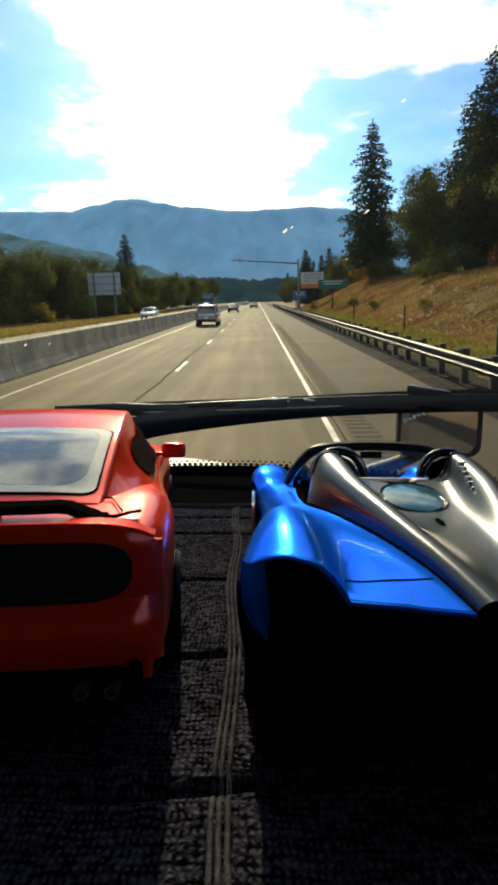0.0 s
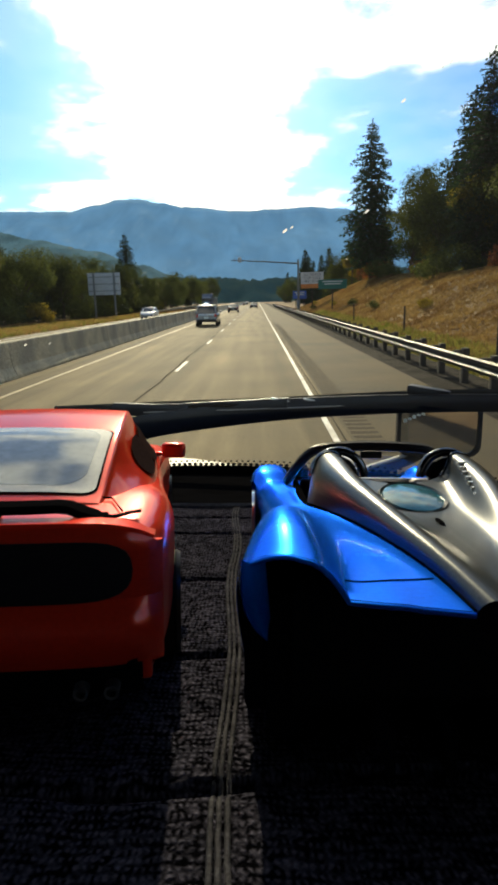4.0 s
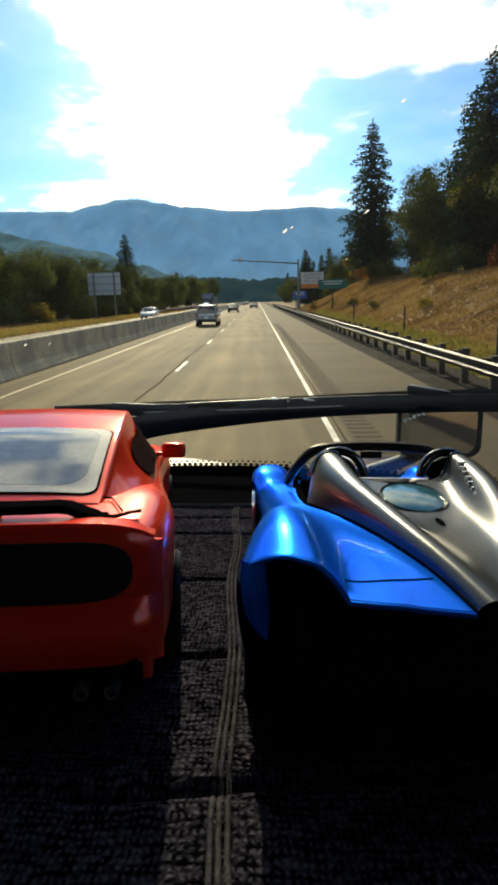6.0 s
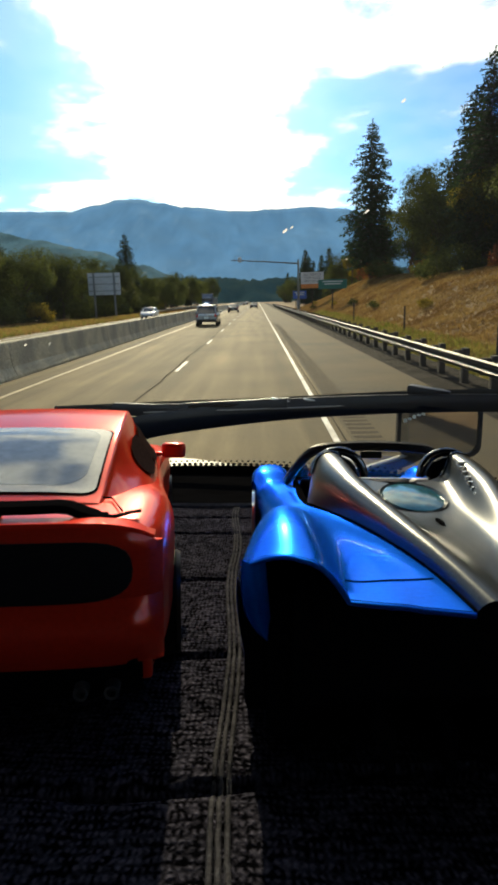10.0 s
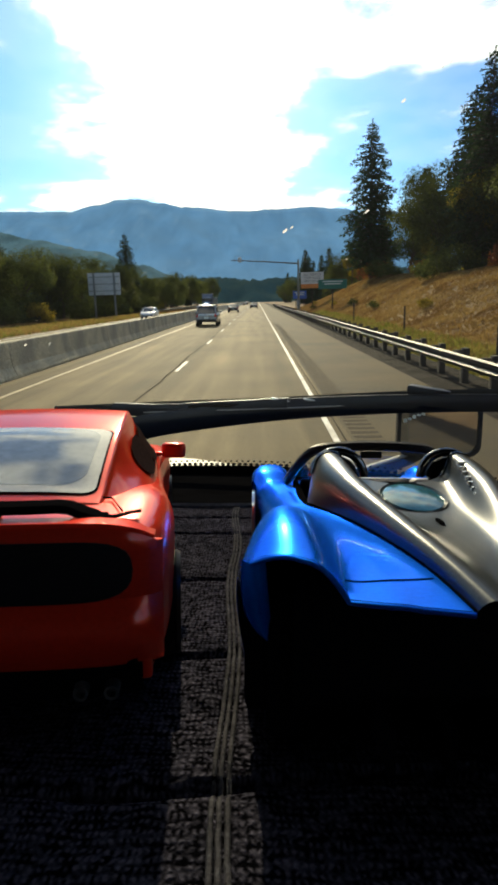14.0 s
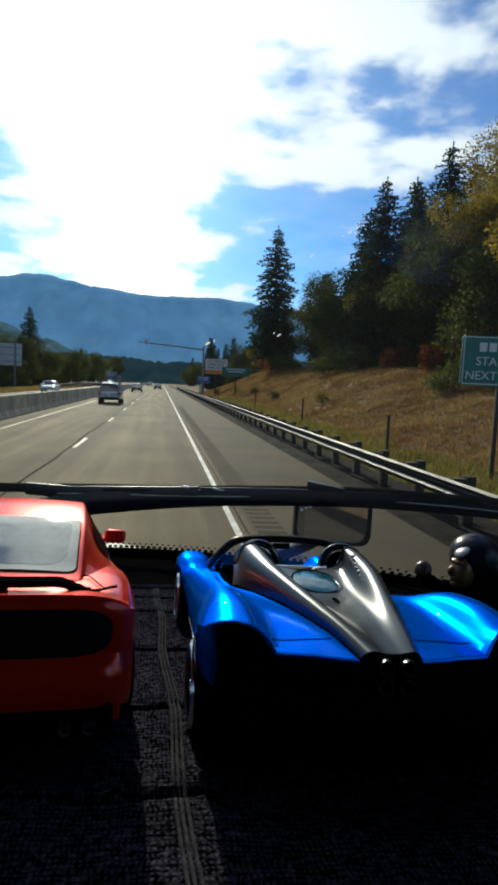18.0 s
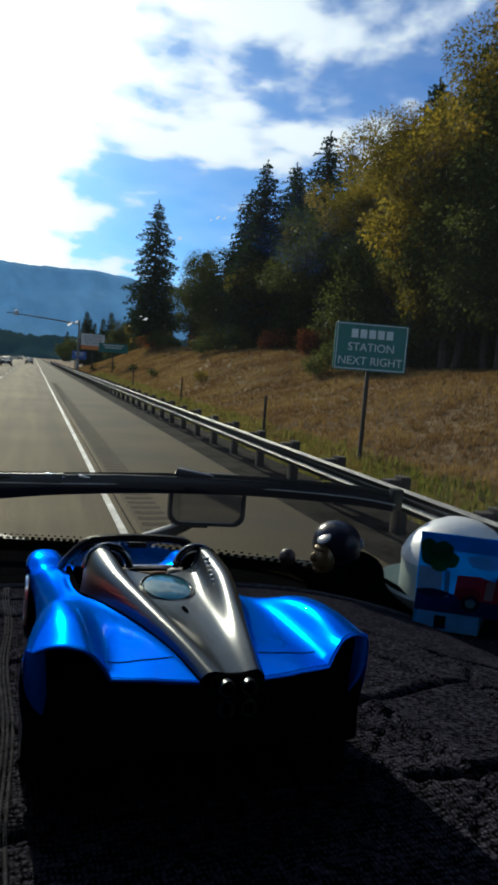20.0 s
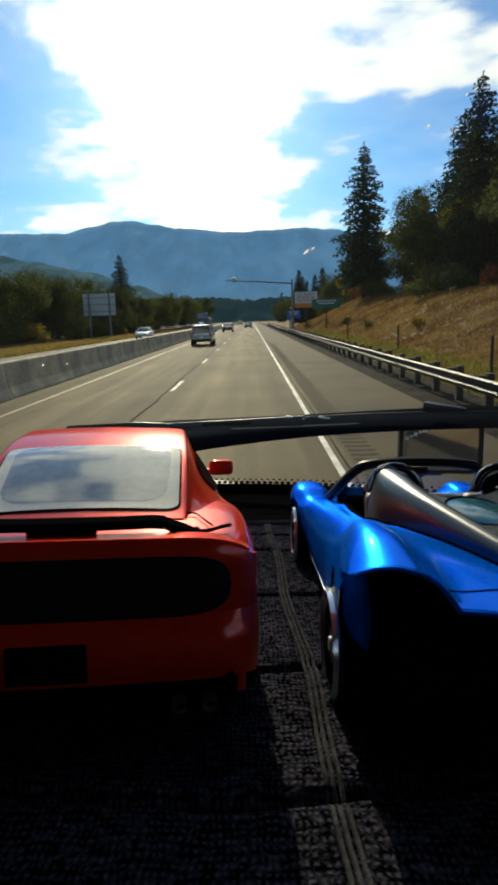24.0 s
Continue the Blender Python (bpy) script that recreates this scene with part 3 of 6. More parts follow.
tagged(part("road_seam", bm, M_TAR, None, "", False), "dark tarred lengthwise seam in the asphalt", "road seam", kind="structure")
bm = bmesh.new()
line = [(1.27 + 0.012 * math.sin(i * 0.7), -10 + i * 1.2) for i in range(110)]
vs = [(bm.verts.new((x - 0.011, y, 0.0055)), bm.verts.new((x + 0.011, y, 0.0055))) for x, y in line]
for (a, b), (c, d) in zip(vs, vs[1:]):
    bm.faces.new((a, b, d, c))
tagged(part("shoulder_seam", bm, M_TAR, None, "", False), "dark seam between lane and shoulder", "road seam", kind="structure")

# milled rumble strip on the shoulder, each groove a flat quad darker than the asphalt
strip_ = thing("rumble_strip", Matrix(), "milled rumble strip of short crosswise grooves", "rumble strip", kind="structure")
bm = bmesh.new()
ring = []
for k in range(5):
    ring.append([bm.verts.new((x, (k - 2) * 0.045, 0.0035)) for x in (-0.21, 0.21)])
for p, q in zip(ring, ring[1:]):
    bm.faces.new((p[0], p[1], q[1], q[0]))
g0 = part("groove", bm, M_GROOVE, strip_, "", False)
g0.location = (1.62, 5.0, 0.0)
for i in range(1, 150):
    share(g0, Matrix.Translation((1.62, 5.0 + 0.32 * i, 0.0)))


def barrier():
    """Precast median barrier, segment by segment."""
    wall = thing("median_barrier", Matrix(), "weathered precast concrete median barrier in long segments", "barrier", kind="structure")
    prof = ((-0.31, 0.0), (-0.31, 0.08), (-0.19, 0.34), (-0.10, 1.02), (-0.07, 1.06), (0.07, 1.06), (0.10, 1.02), (0.19, 0.34), (0.31, 0.08), (0.31, 0.0))
    bm = bmesh.new()
    ends = [[bm.verts.new((x, y, z)) for x, z in prof] for y in (0.012, 0.04, 5.96, 5.988)]
    for r in (ends[0], ends[3]):
        for v in r:
            v.co.x *= 0.97
    for p, q in zip(ends, ends[1:]):
        for i in range(len(prof) - 1):
            bm.faces.new((p[i], p[i + 1], q[i + 1], q[i]))
    bm.faces.new(ends[0])
    bm.faces.new(ends[3])
    s = part("segment", bm, M_CONC, wall, "", False)
    s.location = (BARRIER_X, -24, 0)
    for i in range(1, 90):
        share(s, Matrix.Translation((BARRIER_X + 0.012 * math.sin(i * 2.1), -24 + 6 * i, 0)))
    bm = box(0.02, 0.11, 0.07, (0, 0, 0), 0.004)
    d = part("reflector", bm, M_SIGNW, wall, "small white reflector")
    d.location = (BARRIER_X + 0.14, 20, 0.7)
    for i in range(1, 8):
        share(d, Matrix.Translation((BARRIER_X + 0.14, 20 + 12 * i, 0.7)))


barrier()


def guard_rail(name, x, side, y0, y1, group):
    rail = thing(name, Matrix(), "galvanised steel guard rail on dark timber posts", "guard rail", group)
    prof = ((0.0, 0.43), (0.045, 0.46), (0.045, 0.51), (0.0, 0.555), (0.0, 0.605), (0.045, 0.65), (0.045, 0.70), (0.0, 0.735))
    bm = bmesh.new()
    yy = [y0 + i * 3.81 for i in range(int((y1 - y0) / 3.81) + 1)]
    rows = [[bm.verts.new((x + side * (-0.02 - px), y, pz + 0.0)) for px, pz in prof] for y in yy]
    for p, q in zip(rows, rows[1:]):
        for i in range(len(prof) - 1):
            bm.faces.new((p[i], p[i + 1], q[i + 1], q[i]))
    bmesh.ops.solidify(bm, geom=bm.faces[:], thickness=0.004)
    part("beam", bm, M_STEEL, rail, "bright galvanised corrugated beam")
    post = part("post", box(0.15, 0.2, 1.0, (0, 0, 0.3), 0.012), M_POST, rail)
    block = part("spacer_block", box(0.2, 0.15, 0.36, (0, 0, 0), 0.012), M_POST, rail)
    for i in range(int((y1 - y0) / 1.905)):
        y = y0 + 1.0 + i * 1.905
        jit = 0.012 * math.sin(i * 3.3)
        m1, m2 = Matrix.Translation((x + side * 0.30, y, jit)), Matrix.Translation((x + side * 0.11, y, 0.58 + jit))
        if i == 0:
            post.matrix_basis, block.matrix_basis = m1, m2
        else:
            share(post, m1)
            share(block, m2)


guard_rail("guard_rail", RAIL_X, 1, 2.5, 190, "guard rails")
guard_rail("guard_rail", -17.6, -1, 98, 260, "guard rails")


# ---- far hills, built as land in the distance ----
def ridge(name, prof, r0, r1, mat, label, rough, seed, fuzz=0.0):
    """A range of hills: prof gives (degrees right of ahead, degrees up) along its crest."""
    steps, rings = 520, 16
    verts, faces = [], []
    for i in range(steps + 1):
        a = prof[0][0] + (prof[-1][0] - prof[0][0]) * i / steps
        for (a0, e0), (a1, e1) in zip(prof, prof[1:]):
            if a0 <= a <= a1:
                t = (a - a0) / (a1 - a0)
                e = e0 + (e1 - e0) * (t * t * (3 - 2 * t))
                break
        e += 0.10 * rough * noise.noise(Vector((a * 0.5, seed, 0))) + 0.05 * rough * noise.noise(Vector((a * 2.1, seed, 5))) + fuzz * noise.noise(Vector((a * 9, seed, 9)))
        for k in range(rings + 2):
            f = min(k / rings, 1.0)
            r = r0 + (r1 - r0) * f
            top = math.tan(radians(e)) * r1 + EYE
            z = top * (f ** 1.25) + rough * (10 + 0.012 * r1) * noise.noise(Vector((a * 0.35 + f, f * 3, seed))) * math.sin(f * math.pi)
            if k == rings + 1:
                r, z = r1 + 250, -5
            verts.append((r * math.sin(radians(a)), r * math.cos(radians(a)), z if k else -8))
    n = rings + 2
    for i in range(steps):
        for k in range(n - 1):
            faces.append((i * n + k, (i + 1) * n + k, (i + 1) * n + k + 1, i * n + k + 1))
    tagged(ob_from(name, verts, faces, mat), label, "hills", kind="structure")


ridge("backdrop_ridge", ((-75, 5.5), (-50, 7.0), (-36, 6.6), (-28, 7.2), (-22.5, 7.5), (-18, 7.5), (-16, 7.55), (-13.5, 8.1), (-11.5, 8.55), (-10, 8.6), (-8.5, 8.3), (-6, 7.9), (-0.7, 7.5), (4.5, 7.65), (7, 7.45), (9.6, 7.05), (14, 6.8), (22, 6.6), (40, 6.0), (75, 5.0)), 2300, 4300, M_MTN, "wooded mountain ridge across the valley, blue haze painted in", 1.0, 1.0, 0.09)
ridge("backdrop_foothill", ((-75, 5.0), (-45, 6.6), (-30, 6.4), (-22.5, 6.1), (-18.5, 5.3), (-14, 4.4), (-10.5, 3.3), (-6.5, 2.0), (-2, 1.2), (4, 0.7)), 1100, 1900, M_MTN2, "dim green foothill with bare patches, haze painted in", 1.0, 2.0, 0.12)
ridge("backdrop_woods", ((-60, 1.6), (-30, 1.5), (-14, 1.8), (-8, 2.1), (-4, 2.0), (0, 1.7), (4, 1.9), (8, 2.4), (14, 2.4), (40, 3.5)), 520, 700, M_WOODS, "dark blue-green band of valley woods, haze painted in", 0.9, 3.0, 0.30)

# ---- trees ----
def leaf_mesh(name, leaves, mat, parent):
    """Small bent leaf clumps: leaves is a list of (place, size, way)."""
    verts, faces = [], []
    for p, s, d in leaves:
        side = d.cross(Vector((random.uniform(-1, 1), random.uniform(-1, 1), random.uniform(-1, 1))))
        if side.length < 1e-4:
            continue
        side.normalize()
        k = len(verts)
        mid = p + d * s * 0.5 + Vector((0, 0, s * 0.12))
        tip = p + d * s - Vector((0, 0, s * 0.1))
        verts += [p + side * s * 0.18, tip, mid - side * s * 0.42]
        faces += [(k, k + 1, k + 2)]
    return ob_from(name, verts, faces, mat, parent, smooth=False)


def conifer(height, spread, seed, label, gap=0.12, dens=1.0):
    random.seed(seed)
    tree = thing("conifer_tree", Matrix(), label, "tree", "roadside trees")
    bend = Vector((random.uniform(-0.02, 0.02), random.uniform(-0.02, 0.02), 0)) * height
    spine = [Vector((0, 0, -0.8)), Vector((0, 0, height * 0.3)) + bend * 0.4, Vector((0, 0, height * 0.65)) + bend, Vector((0, 0, height)) + bend * 0.7]
    spine = catmull(spine, 5)
    bm = tube(spine, height * 0.017, 8, taper=0.02)
    leaves = []
    z = height * gap
    while z < height * 0.985:
        f = (z - height * gap) / (height * (1 - gap))
        centre = Vector((bend.x * f, bend.y * f, z))
        reach = 1.25 * spread * (1 - f) ** 0.66 * (0.55 + 0.45 * smooth01(f * 7)) * random.uniform(0.72, 1.15) + 0.1
        count = 6 + int(4 * (1 - f))
        a0 = random.uniform(0, 6.28)
        for b in range(count):
            if random.random() < 0.1:
                continue
            a = a0 + 6.283 * b / count + random.uniform(-0.3, 0.3)
            ln = reach * random.uniform(0.6, 1.12)
            lift = 0.25 * f - 0.22
            way = Vector((math.cos(a), math.sin(a), lift)).normalized()
            if ln > 0.8:
                tube([centre, centre + way * ln * 0.9], height * 0.003, 3, bm)
            steps = max(3, int(ln / 0.19 * dens))
            for k in range(steps):
                t = (k + 0.6) / steps
                p = centre + way * ln * t - Vector((0, 0, 0.10 * ln * t * t))
                for q in range(4):
                    w = Vector((random.uniform(-1, 1), random.uniform(-1, 1), random.uniform(-0.6, 0.5)))
                    leaves.append((p + w * 0.06 * ln, random.uniform(0.28, 0.6) * (0.6 + 0.4 * (1 - f)), (w + way * 0.9).normalized()))
        z += height * random.uniform(0.015, 0.024)
    for k in range(14):
        leaves.append((spine[-1] - Vector((0, 0, k * 0.06)), 0.3, Vector((random.uniform(-.5, .5), random.uniform(-.5, .5), 1)).normalized()))
    part("trunk", bm, M_BARK, tree)
    leaf_mesh("crown", leaves, L_CON, tree)
    return tree


def broadleaf(name, height, width, seed, mat, label, base=0.16, count=2600, trunk=True, group="roadside trees", size=0.27):
    random.seed(seed)
    tree = thing(name, Matrix(), label, "tree" if trunk else "shrub", group)
    bm = bmesh.new()
    blobs = []
    if trunk:
        tube([(0, 0, -0.6), (0.05 * width, 0.02, height * 0.22), (0.02, 0, height * 0.42)], height * 0.028, 8, bm, taper=height * 0.016)
    limbs = 9 if trunk else 6
    for i in range(limbs):
        a = 6.283 * i / limbs + random.uniform(-0.4, 0.4)
        up = random.uniform(0.35, 1.0) if trunk else random.uniform(0.2, 0.9)
        out = width * 0.5 * math.sqrt(max(0.05, 1 - (up - 0.45) ** 2 * 2.2)) * random.uniform(0.45, 0.8)
        end = Vector((math.cos(a) * out, math.sin(a) * out, height * (base + (0.9 - base) * up)))
        st = Vector((0, 0, height * (0.2 + 0.2 * up))) if trunk else Vector((0, 0, -0.1))
        tube(catmull([st, st.lerp(end, 0.5) + Vector((0, 0, height * 0.05)), end], 4), height * 0.011, 6, bm, taper=height * 0.003)
        blobs.append((end, width * random.uniform(0.16, 0.25)))
        for k in range(3):
            o = end + Vector((random.uniform(-1, 1), random.uniform(-1, 1), random.uniform(-0.8, 0.9))) * width * 0.2
            blobs.append((o, width * random.uniform(0.08, 0.17)))
    blobs.append((Vector((0, 0, height * 0.86)), width * 0.2))
    leaves = []
    tot = sum(r * r for _, r in blobs)
    for c, r in blobs:
        for k in range(int(count * r * r / tot)):
            v = Vector((random.gauss(0, 1), random.gauss(0, 1), random.gauss(0, 1))).normalized() * r * random.uniform(0.45, 1.08)
            v.z *= 0.8
            d = (v.normalized() + Vector((random.uniform(-.8, .8), random.uniform(-.8, .8), random.uniform(-.9, .3)))).normalized()
            if (c + v).z > 0.0:
                leaves.append((c + v, size * random.uniform(0.6, 1.3), d))
    part("trunk" if trunk else "stems", bm, M_BARK, tree)
    leaf_mesh("crown", leaves, mat, tree)
    return tree


def plant_all(kinds, spots):
    used = set()
    for kind, x, y, s, turn in spots:
        m = Matrix.Translation((x, y, ground_z(x, y) - 0.05)) @ Matrix.Rotation(turn, 4, "Z") @ Matrix.Scale(s, 4)
        t = kinds[kind]
        if kind not in used:
            t.matrix_basis = m
            used.add(kind)
        else:
            c = copy_thing(t, Matrix())
            c.matrix_basis = m


KINDS = {
    "fir": conifer(20.0, 4.0, 11, "tall dark conifer standing above the grassy bank"),
    "pine": conifer(17.0, 3.6, 12, "dark ragged conifer with open branches", 0.2, 0.8),
    "spire": conifer(14.0, 2.3, 13, "slender dark green conifer on the wooded slope", 0.06),
    "oak": broadleaf("oak_tree", 9.0, 9.0, 21, L_OAK, "broad dark green oak with a rounded crown", 0.08, count=24000, size=0.19),
    "tall_oak": broadleaf("oak_tree", 12.0, 8.0, 22, L_OAK, "tall green leafy tree with gaps in its crown", 0.08, count=24000, size=0.19),
    "gold": broadleaf("maple_tree", 8.0, 6.0, 23, L_GOLD, "leafy tree turning yellow-green in autumn", 0.06, count=24000, size=0.16),
    "gold_big": broadleaf("maple_tree", 13.0, 9.0, 24, L_GOLD, "large tree turning olive and gold", 0.05, count=60000, size=0.135),
    "bush": broadleaf("bush", 2.2, 3.4, 25, L_OAK, "low dark green bush on the bank", 0.0, 3600, False, "bushes", 0.15),
    "rust_bush": broadleaf("bush", 1.8, 4.0, 26, L_RUST, "low rust-red autumn bush", 0.0, 3600, False, "bushes", 0.15),
    "gold_bush": broadleaf("bush", 2.0, 3.0, 27, L_GOLD, "low yellowing bush in dry grass", 0.0, 3600, False, "bushes", 0.15),
}


def forest():
    rnd = random.Random(5)
    spots = [("fir", 15.5, 88.0, 1.0, 0.3), ("fir", 18.9, 54.0, 0.84, 1.7)]

    def add(kind, x, y, s):
        spots.append((kind, x, y, s * rnd.uniform(0.9, 1.1), rnd.uniform(0, 6.28)))

    # right: a mixed wood climbing the bank
    for kind, x, y, s in (("tall_oak", 19.5, 70, 0.85), ("oak", 17.5, 62, 0.8), ("pine", 21.5, 66, 0.85), ("oak", 22.5, 60, 1.0), ("tall_oak", 24.5, 62, 1.0),
                          ("fir", 26.0, 64, 0.8), ("oak", 21.0, 52, 0.85), ("gold", 18.2, 54, 0.8), ("tall_oak", 22.5, 47, 0.9), ("pine", 25.0, 50, 0.9),
                          ("oak", 20.0, 42, 0.75), ("gold_big", 23.0, 39, 0.75), ("fir", 27.0, 41, 0.75), ("tall_oak", 26.0, 36, 1.0), ("gold_big", 21.5, 32, 0.85),
                          ("fir", 30.0, 37, 0.9), ("gold_big", 24.5, 29, 1.0), ("pine", 29.0, 30, 1.0), ("gold", 19.5, 26, 0.8), ("oak", 24.0, 24, 1.0),
                          ("fir", 29.0, 25, 0.95), ("gold_big", 26.0, 21, 1.1), ("tall_oak", 30.0, 19, 1.2), ("gold_big", 24.5, 16, 1.1), ("gold", 20.5, 19, 0.7),
                          ("fir", 32.0, 14, 1.0), ("oak", 27.0, 12, 1.3), ("gold_big", 25.5, 7, 1.2), ("fir", 33, 7, 1.1), ("tall_oak", 27, 1, 1.3)):
        add(kind, x, y, s * (1.15 + 0.25 * smooth01((55 - y) / 25)))
    for i in range(34):
        y = rnd.uniform(12, 95)
        x = 27 + rnd.uniform(0, 22) + max(0, 30 - y) * 0.2
        add(rnd.choice(("fir", "pine", "spire", "tall_oak", "spire")), x, y, rnd.uniform(1.0, 1.35))
    for kind, x, y, s in (("spire", 12.5, 165, 1.0), ("spire", 15, 172, 0.85), ("spire", 18, 160, 0.9), ("fir", 14.0, 190, 0.7), ("oak", 19.5, 150, 0.8), ("oak", 17, 125, 0.7),
                          ("gold", 16.0, 108, 0.7), ("oak", 20, 112, 0.8), ("spire", 23, 118, 1.0), ("tall_oak", 24, 100, 0.8), ("spire", 28, 108, 1.2), ("oak", 13, 210, 0.9)):
        add(kind, x, y, s)
    # left: trees beyond the far lanes
    for kind, x, y, s in (("oak", -30, 98, 1.05), ("oak", -34, 104, 1.1), ("oak", -38, 92, 1.0), ("tall_oak", -27, 112, 0.75), ("fir", -29.5, 146, 0.82), ("oak", -27, 150, 1.1),
                          ("oak", -33, 160, 1.2), ("oak", -25, 185, 1.1), ("oak", -27, 205, 1.2), ("oak", -24, 232, 1.2), ("oak", -26, 262, 1.3), ("tall_oak", -42, 108, 0.9),
                          ("oak", -40, 74, 0.9), ("oak", -36, 62, 0.8), ("oak", -45, 84, 1.0), ("gold_bush", -28, 62, 1.3), ("bush", -29, 72, 1.4), ("gold_bush", -27.5, 80, 1.2),
                          ("bush", -26, 92, 1.2), ("oak", -52, 100, 1.1), ("pine", -47, 118, 0.8), ("tall_oak", -56, 120, 1.1), ("oak", -38, 135, 1.1), ("oak", -48, 150, 1.2), ("oak", -31, 84, 1.1), ("oak", -35, 78, 1.05), ("tall_oak", -33, 120, 1.0), ("oak", -29, 128, 1.15), ("oak", -41, 100, 1.2), ("bush", -26.5, 104, 1.6), ("bush", -26, 116, 1.6), ("oak", -24.5, 168, 0.9), ("bush", -25, 140, 1.8)):
        add(kind, x, y, s)
    for i in range(22):
        add(rnd.choice(("oak", "oak", "tall_oak", "spire")), -24 - rnd.uniform(0, 40), rnd.uniform(270, 420), 1.2)
    for i in range(12):
        add(rnd.choice(("oak", "spire", "tall_oak")), 14 + rnd.uniform(0, 25), rnd.uniform(220, 380), 1.1)
    # low growth under the trees beyond the far lanes
    for i in range(34):
        add(rnd.choice(("bush", "bush", "gold_bush", "bush")), -27.5 - rnd.uniform(0, 6), 52 + i * 4.6 + rnd.uniform(-1.5, 1.5), rnd.uniform(1.2, 1.9))
    # undergrowth at the foot of the wood
    for i in range(46):
        y = 6 + i * 1.45 + rnd.uniform(-1, 1)
        add(rnd.choice(("bush", "gold_bush", "gold", "gold_bush")), 19.5 + rnd.uniform(0, 7.5) + max(0, 16 - y) * 0.25, y, rnd.uniform(0.45, 0.7) if rnd.random() < 0.3 else rnd.uniform(1.0, 1.7) * 0.8)
    for x, y, s in ((18.6, 13.5, 0.8), (19.6, 17.0, 0.95), (18.4, 21.5, 0.75), (19.8, 24.0, 0.95), (18.8, 29.0, 0.85), (20.2, 33.0, 0.9), (21.0, 11.0, 1.0), (22.0, 20.5, 1.05), (22.4, 27.5, 1.1)):
        add("gold" if int(y) % 3 else "oak", x, y, s)
    # bushes along the top of the bank
    for i in range(16):
        y = 26 + i * 5.0 + rnd.uniform(-1.5, 1.5)
        add(rnd.choice(("bush", "rust_bush", "rust_bush", "gold_bush", "bush")), 15.5 + rnd.uniform(-1, 3.5), y, rnd.uniform(0.7, 1.1))
    for i in range(6):
        add(rnd.choice(("bush", "gold_bush")), 7.5 + rnd.uniform(0, 3), 40 + i * 13, 0.35)
    plant_all(KINDS, spots)


forest()


def grass(name, x0, x1, y0, y1, count, mat, hi, label, seed):
    rnd = random.Random(seed)
    verts, faces = [], []
    for i in range(count):
        x, y = rnd.uniform(x0, x1), y0 + (y1 - y0) * rnd.random() ** 1.6
        if noise.noise(Vector((x * 0.35, y * 0.25, seed))) < -0.9:
            continue
        z = ground_z(x, y)
        for b in range(4):
            a, h = rnd.uniform(0, 6.28), hi * rnd.uniform(0.4, 1.1)
            w = 0.012 + 0.0006 * y
            bx, by = x + rnd.uniform(-0.1, 0.1), y + rnd.uniform(-0.1, 0.1)
            lx, ly = rnd.uniform(-0.4, 0.4) * h, rnd.uniform(-0.4, 0.4) * h
            k = len(verts)
            verts += [(bx - w * math.cos(a), by - w * math.sin(a), z - 0.03), (bx + w * math.cos(a), by + w * math.sin(a), z - 0.03), (bx + lx, by + ly, z + h)]
            faces.append((k, k + 1, k + 2))
    tagged(ob_from(name, verts, faces, mat, smooth=False), label, "grass", kind="stuff")


grass("dry_grass", 6.0, 24.0, 4, 125, 84000, M_STRAW, 0.15, "dry straw-coloured grass on the bank", 31)
grass("green_grass", 5.6, 8.0, 6, 80, 5000, M_GREEN, 0.26, "greener weeds behind the guard rail", 32)
grass("field_grass", -30.0, -17.0, 24, 150, 16000, M_STRAW, 0.32, "dry grass beside the opposite lanes", 33)
grass("field_weeds", -27.0, -17.0, 24, 120, 9000, M_GREEN, 0.30, "yellow-green grass beside the opposite lanes", 34)

# ---- signs, mast, vehicles ----
def words(text, size, at, m, mat, parent, name="lettering"):
    cu = bpy.data.curves.new(name, "FONT")
    cu.body, cu.size, cu.align_x, cu.align_y, cu.extrude = text, size, "CENTER", "CENTER", 0.002
    tmp = bpy.data.objects.new("tmp", cu)
    scene.collection.objects.link(tmp)
    me = bpy.data.meshes.new_from_object(tmp.evaluated_get(bpy.context.evaluated_depsgraph_get()))
    bpy.data.objects.remove(tmp)
    me.materials.clear()
    me.materials.append(mat)
    ob = new(name, me)
    ob.parent = parent
    ob.matrix_basis = m @ Matrix.Translation(at)
    return ob


FACE = Matrix.Rotation(radians(90), 4, "X")


